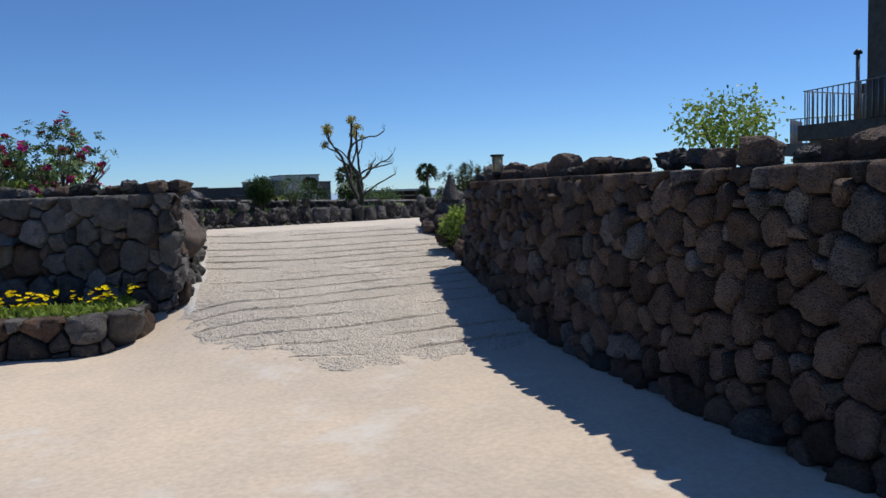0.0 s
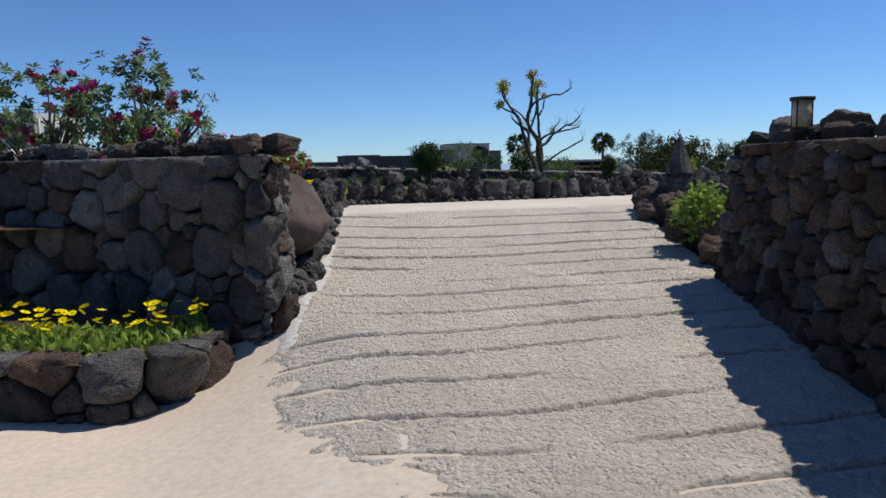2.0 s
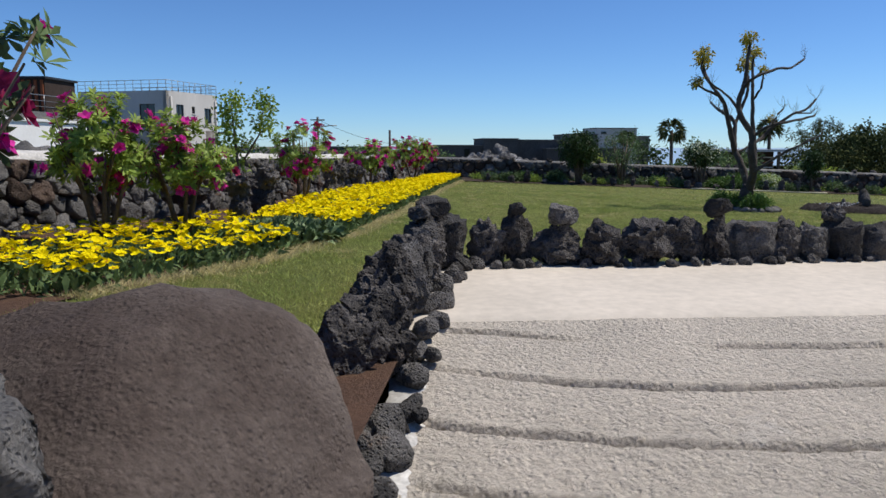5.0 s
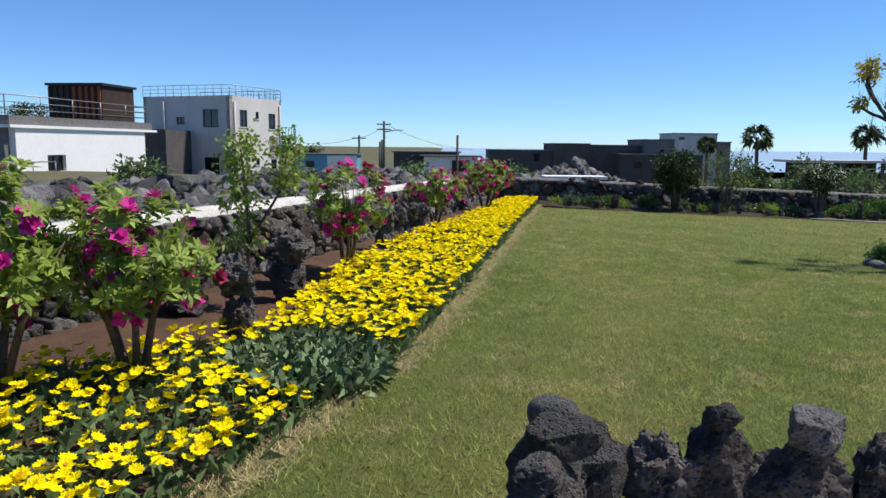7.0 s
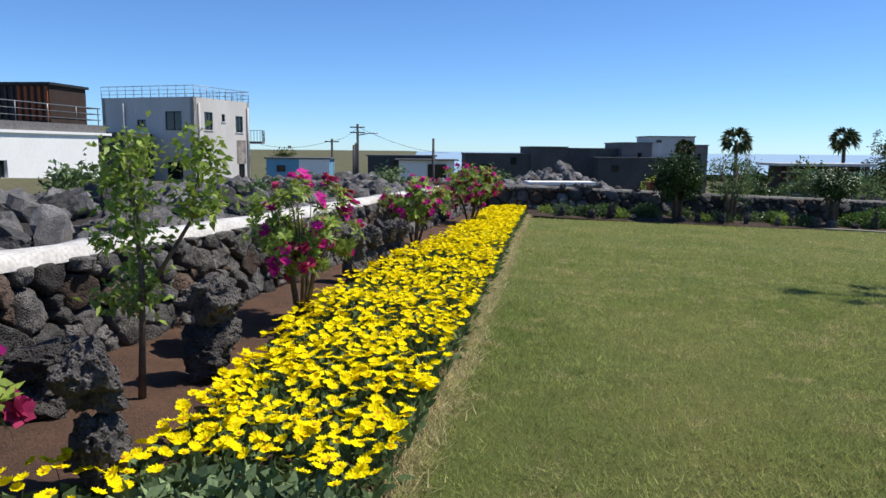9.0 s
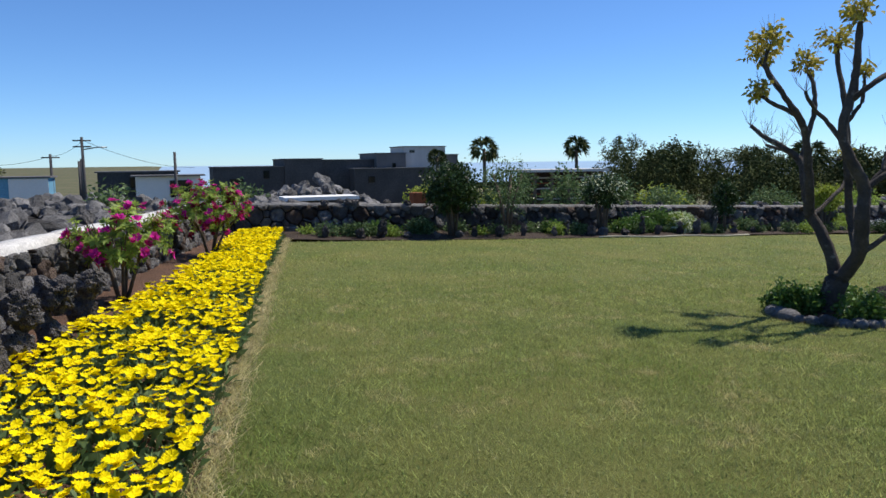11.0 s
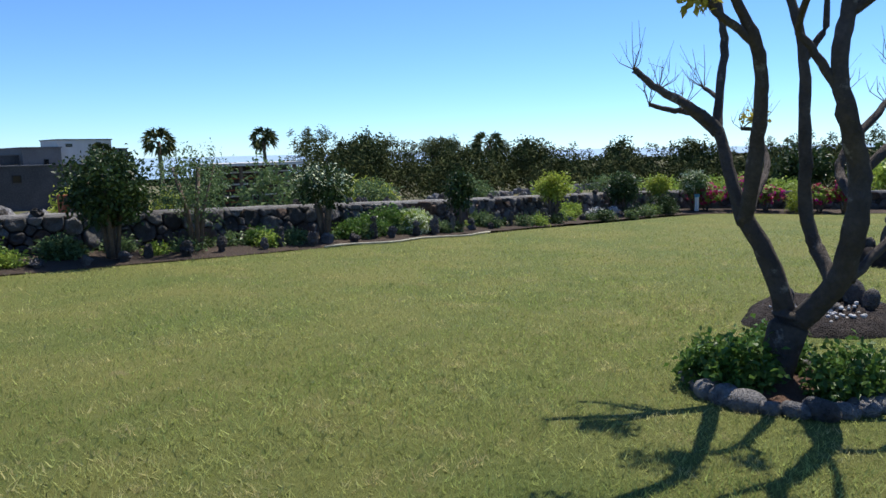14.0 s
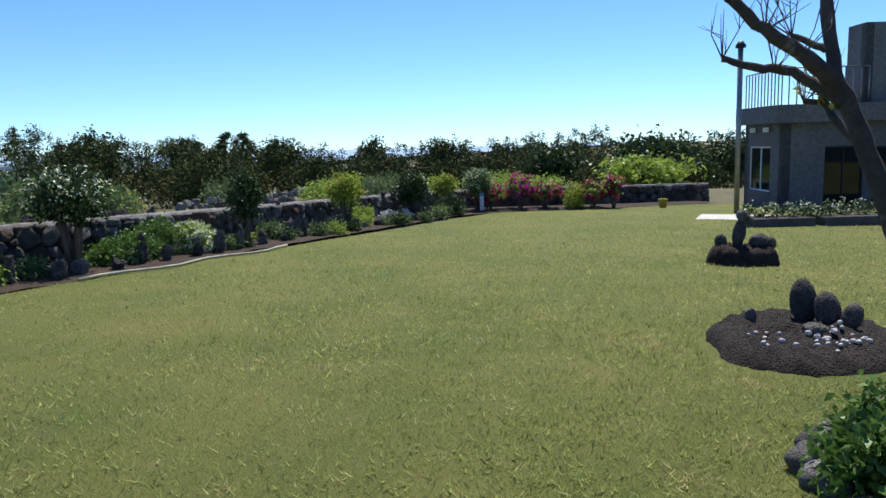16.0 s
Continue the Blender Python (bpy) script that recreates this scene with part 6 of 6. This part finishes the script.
# ---- palms, pines and bushes beyond ----
def fan_palm(x, y, top, seed, size=1.0):
    nrng = np.random.default_rng(seed)
    zb = ground_z(x, y)
    ob = thing("fan_palm", "tall fan palm with a shaggy crown beyond the wall", "palm", "palms", at=(x, y, zb))
    h = top - zb - 0.8 * size
    tubes("trunk", [([(0, 0, 0), (0.1, 0, h * 0.5), (0, 0, h)], [0.26, 0.2, 0.18])], M_STEM, ob, 8)
    V = []
    for k in range(48):
        a = nrng.uniform(0, 6.3)
        e = nrng.uniform(-0.9, 1.2)
        d = np.array([math.cos(a) * math.cos(e), math.sin(a) * math.cos(e), math.sin(e)])
        hub = np.array([0, 0, h]) + d * 0.7 * size
        n = 12
        dirs = d + nrng.normal(size=(n, 3)) * 0.55
        V.append(leaves_at(nrng, np.repeat(hub[None], n, 0), dirs, 0.75 * size, 0.15, 0.3))
    quads("crown", np.concatenate(V), M_PINE, ob)


fan_palm(34.2, 80, 3.8, 1, 1.2)
fan_palm(45.6, 80, 3.9, 2, 1.1)
fan_palm(33.2, 92, 2.8, 3, 0.9)
fan_palm(56.2, 57.5, 2.7, 4, 1.3)


def date_palm(x, y, top, seed):
    nrng = np.random.default_rng(seed)
    zb = ground_z(x, y)
    ob = thing("feather_palm", "broad feather palm with arching fronds beyond the wall", "palm", "palms", at=(x, y, zb))
    h = top - zb - 1.5
    tubes("trunk", [([(0, 0, 0), (0, 0, h)], [0.4, 0.35])], M_STEM, ob, 8)
    V = []
    for k in range(46):
        a, e = nrng.uniform(0, 6.3), nrng.uniform(-0.2, 1.3)
        prev = np.array([0, 0, h])
        d = np.array([math.cos(a) * math.cos(e), math.sin(a) * math.cos(e), math.sin(e)])
        for s in range(7):
            d = d + np.array([0, 0, -0.13])
            prev = prev + d * 0.36
            V.append(leaves_at(nrng, np.repeat(prev[None], 5, 0), d + nrng.normal(size=(5, 3)) * 0.6, 0.5, 0.07, 0.2))
    quads("crown", np.concatenate(V), M_PINE, ob)


date_palm(52.0, 60.5, 2.9, 5)
nr = np.random.default_rng(131)


def crown_cloud(x, y, top, r, n=26, each=9, ln=0.5, wd=0.26):
    zb = ground_z(x, y)
    h = top - zb
    return clumps(nr, (x, y, zb + h * 0.55), (r, r, h * 0.47), n, each, ln, wd, 0.32, 0.35)


V = []
R = random.Random(132)
for k in range(400):
    t = R.random()
    az = math.radians(33 + 66 * t)
    back = k % 4 == 0
    dist = R.uniform(78, 95) if back else R.uniform(58, 80)
    x, y = 3 + dist * math.sin(az), 9 + dist * math.cos(az)
    swell = noise.noise((az * 9, 0.3, 0)) + 0.6 * noise.noise((az * 27, 1.3, 0))
    top = (1.0 if back else 0.0) + 2.0 * swell + R.uniform(-1.0, 0.9) - 1.0 * max(0, t - 0.45)
    r = R.uniform(0.9, 2.0)
    V.append(crown_cloud(x, y, top, r, 30, 9, 0.42, 0.12))
    for j in range(R.randint(1, 4)):
        V.append(clumps(nr, (x + R.uniform(-1, 1) * r, y + R.uniform(-1, 1), top + R.uniform(-0.5, 0.35)), (0.22, 0.22, 0.5), 6, 8, 0.36, 0.09, 0.12, 0.3))
tagged(quads("pine_wood", np.concatenate(V), M_PINE), "dense belt of dark coastal pines beyond the garden", "woodland", kind="stuff")


def wild_tree(x, y, top, r, mat, label, seed, n=70):
    nrng = np.random.default_rng(seed)
    zb = ground_z(x, y)
    ob = thing("tree", label, "tree", "trees beyond the wall", at=(x, y, zb))
    h = top - zb
    tubes("trunk", [([(0, 0, 0), (0.1, 0, h * 0.5), (0, 0.1, h * 0.8)], [0.22, 0.15, 0.06]), ([(0.05, 0, h * 0.35), (r * 0.5, 0.2, h * 0.7)], [0.1, 0.04]), ([(0.05, 0, h * 0.35), (-r * 0.5, -0.2, h * 0.7)], [0.1, 0.04])], M_STEM, ob, 7)
    quads("crown", np.concatenate([clumps(nrng, (R.uniform(-0.4, 0.4) * r, R.uniform(-0.4, 0.4) * r, h * R.uniform(0.45, 0.72)), (r * 0.7, r * 0.7, h * 0.26), n // 3, 13, 0.34, 0.17, 0.24, 0.4) for _ in range(6)]), mat, ob)


wild_tree(43.5, 60, 3.2, 2.9, M_PINE, "broad dark evergreen with a domed crown", 1, 120)
wild_tree(47.5, 70, 2.6, 2.4, M_PINE, "dark evergreen at the edge of the wood", 2)
wild_tree(58.5, 54.5, 2.8, 2.6, M_PINE, "dark pine with an uneven crown", 3, 90)
wild_tree(63.9, 47.7, 2.5, 1.8, M_PINE, "pointed dark pine above the wood", 4)
wild_tree(65, 41, 2.1, 2.6, M_PINE, "dark evergreen with a round crown", 5, 90)
wild_tree(69, 36.5, 1.8, 2.4, M_PINE, "dark pine with an uneven crown", 6, 90)
wild_tree(48, 26, 1.0, 2.0, M_LEAFDARK, "dark green leafy tree beyond the wall", 7, 90)
wild_tree(50, 20.5, 1.75, 2.6, M_LEAFDARK, "spreading dark evergreen beside the house", 8, 120)
wild_tree(54, 15.8, 1.8, 2.8, M_LEAFDARK, "spreading dark evergreen beside the house", 9, 120)
wild_tree(45, 20, 0.3, 2.4, M_LEAF, "light green leafy tree beside the house", 10, 90)
wild_tree(-13.5, 84, 1.9, 1.6, M_PINE, "round dark tree behind the blue cottage", 11)
for x, y, r, h, m, lab in ((12.6, 37, 1.1, 1.1, M_LEAFBRIGHT, "rounded yellow-green broom bush in the field"), (15.3, 36, 0.7, 0.8, M_LEAFBRIGHT, "yellow-green broom bush in the field"), (22, 33, 0.9, 1.0, M_LEAFGREY, "grey-green wild bush beyond the wall"),
                           (14.5, 28, 1.0, 1.5, M_LEAFGREY, "tall olive-green wild bush beyond the wall"), (16.5, 29, 1.1, 1.3, M_LEAFGREY, "olive-green wild bush beyond the wall"), (12.0, 27.5, 0.8, 1.4, M_LEAFDARK, "dark green wild bush beyond the wall"),
                           (24, 36, 1.2, 1.1, M_LEAFBRIGHT, "yellow-green wild bush beyond the wall"), (28, 40, 1.3, 1.0, M_LEAFGREY, "grey-green wild bush beyond the wall"), (33, 38, 1.4, 1.2, M_LEAFGREY, "grey-green wild bush beyond the wall"),
                           (30, 30, 1.1, 0.9, M_LEAF, "green wild bush beyond the wall"), (34, 27, 1.2, 0.9, M_LEAF, "green wild bush beyond the wall"), (37, 23, 1.2, 0.8, M_LEAF, "green wild bush beyond the wall"), (38, 32, 1.6, 1.0, M_LEAFGREY, "wide wild bush beyond the wall"), (41, 27, 1.7, 0.9, M_LEAF, "wide green bush beyond the wall"),
                           (0.5, 26, 0.5, 0.8, M_LEAFGREY, "dry grey weed tuft on the rubble"), (-1.5, 17.5, 0.4, 0.6, M_LEAFGREY, "dry grey weed tuft on the rubble"), (-6, 20, 0.6, 0.7, M_LEAFGREY, "dry grey weed tuft on the rubble"), (4.3, 33, 0.8, 0.9, M_LEAFGREY, "dry wild bush by the stone heap"), (20, 45, 1.5, 1.3, M_LEAFGREY, "grey-green wild bush in the field"), (31.5, 46, 1.6, 1.4, M_LEAFDARK, "dark wild bush in the field")):
    z = ground_z(x, y)
    tagged(quads("wild_bush", clumps(nr, (x, y, z + h * 0.5), (r, r, h * 0.6), int(90 * r), 12, 0.2, 0.07, 0.12, 0.35), m), lab, "bush", "wild bushes")

# ---- mown grass ----
nr = np.random.default_rng(141)


def blades(n, spread, h, w):
    """Blades scattered round the walk across the lawn, thinning out and widening with distance."""
    t = nr.uniform(0, 1, n)
    cx, cy = 1.5 + 3.1 * t, 2.8 + 9.7 * t
    x, y = cx + nr.normal(0, 1, n) * spread * 1.2 + spread * 0.5, cy + nr.normal(0, 1, n) * spread
    far = np.hypot(x - cx, y - cy)
    ok = (x > bed_right(np.clip(y, 2.9, 22)) - 0.03) & (((x - 8.14) / 0.58) ** 2 + ((y - 11.95) / 0.55) ** 2 > 1) & (((x - 10.5) / 0.93) ** 2 + ((y - 12.52) / 0.69) ** 2 > 1)
    ok &= ((y > np.interp(x, [2.15, 3.6, 5.5, 7.8, 10.2], [4.30, 4.32, 4.5, 5.1, 5.7]) + 0.12) | (x < ramp_left(y) - 0.35)) & (y < 20.9) & (y > 2.3) & (x < 26)
    x, y, far = x[ok], y[ok], far[ok]
    p = np.stack([x, y, 0.25 - 0.036 * (x - 2) - 0.006 * (y - 6) - 0.005], 1)
    a = nr.uniform(0, 6.3, len(x))
    s = np.stack([np.cos(a), np.sin(a), 0 * a], 1) * (w * (0.5 + 0.045 * far))[:, None]
    H = h * nr.uniform(0.5, 1.25, (len(x), 1))
    lean = nr.normal(size=(len(x), 3)) * np.array([0.75, 0.75, 0]) * H
    return np.stack([p - s, p + s, p + lean + np.array([0, 0, 1.0]) * H], 1)


G = [blades(480000, 2.6, 0.033, 0.0042), blades(320000, 6.0, 0.038, 0.007)]
ey = nr.uniform(3.1, 21.5, 28000)
ex = bed_right(ey) + nr.normal(0.03, 0.06, len(ey))
ez = 0.25 - 0.036 * (ex - 2) - 0.006 * (ey - 6)
eh = nr.uniform(0.02, 0.06, (len(ey), 1))
ea = nr.uniform(0, 6.3, len(ey))
es = np.stack([np.cos(ea), np.sin(ea), 0 * ea], 1) * 0.004
ep = np.stack([ex, ey, ez], 1)
E = np.stack([ep - es, ep + es, ep + nr.normal(size=(len(ey), 3)) * np.array([1.1, 1.1, 0]) * eh + np.array([0, 0, 1.0]) * eh], 1)
tagged(quads("dry_grass", E, M_DRYBLADE, tri=True), "ragged fringe of dry straw grass along the flower border", "grass", kind="stuff")
tagged(quads("grass", np.concatenate(G), M_BLADE, tri=True), "short mown grass blades of the lawn", "grass", kind="stuff")
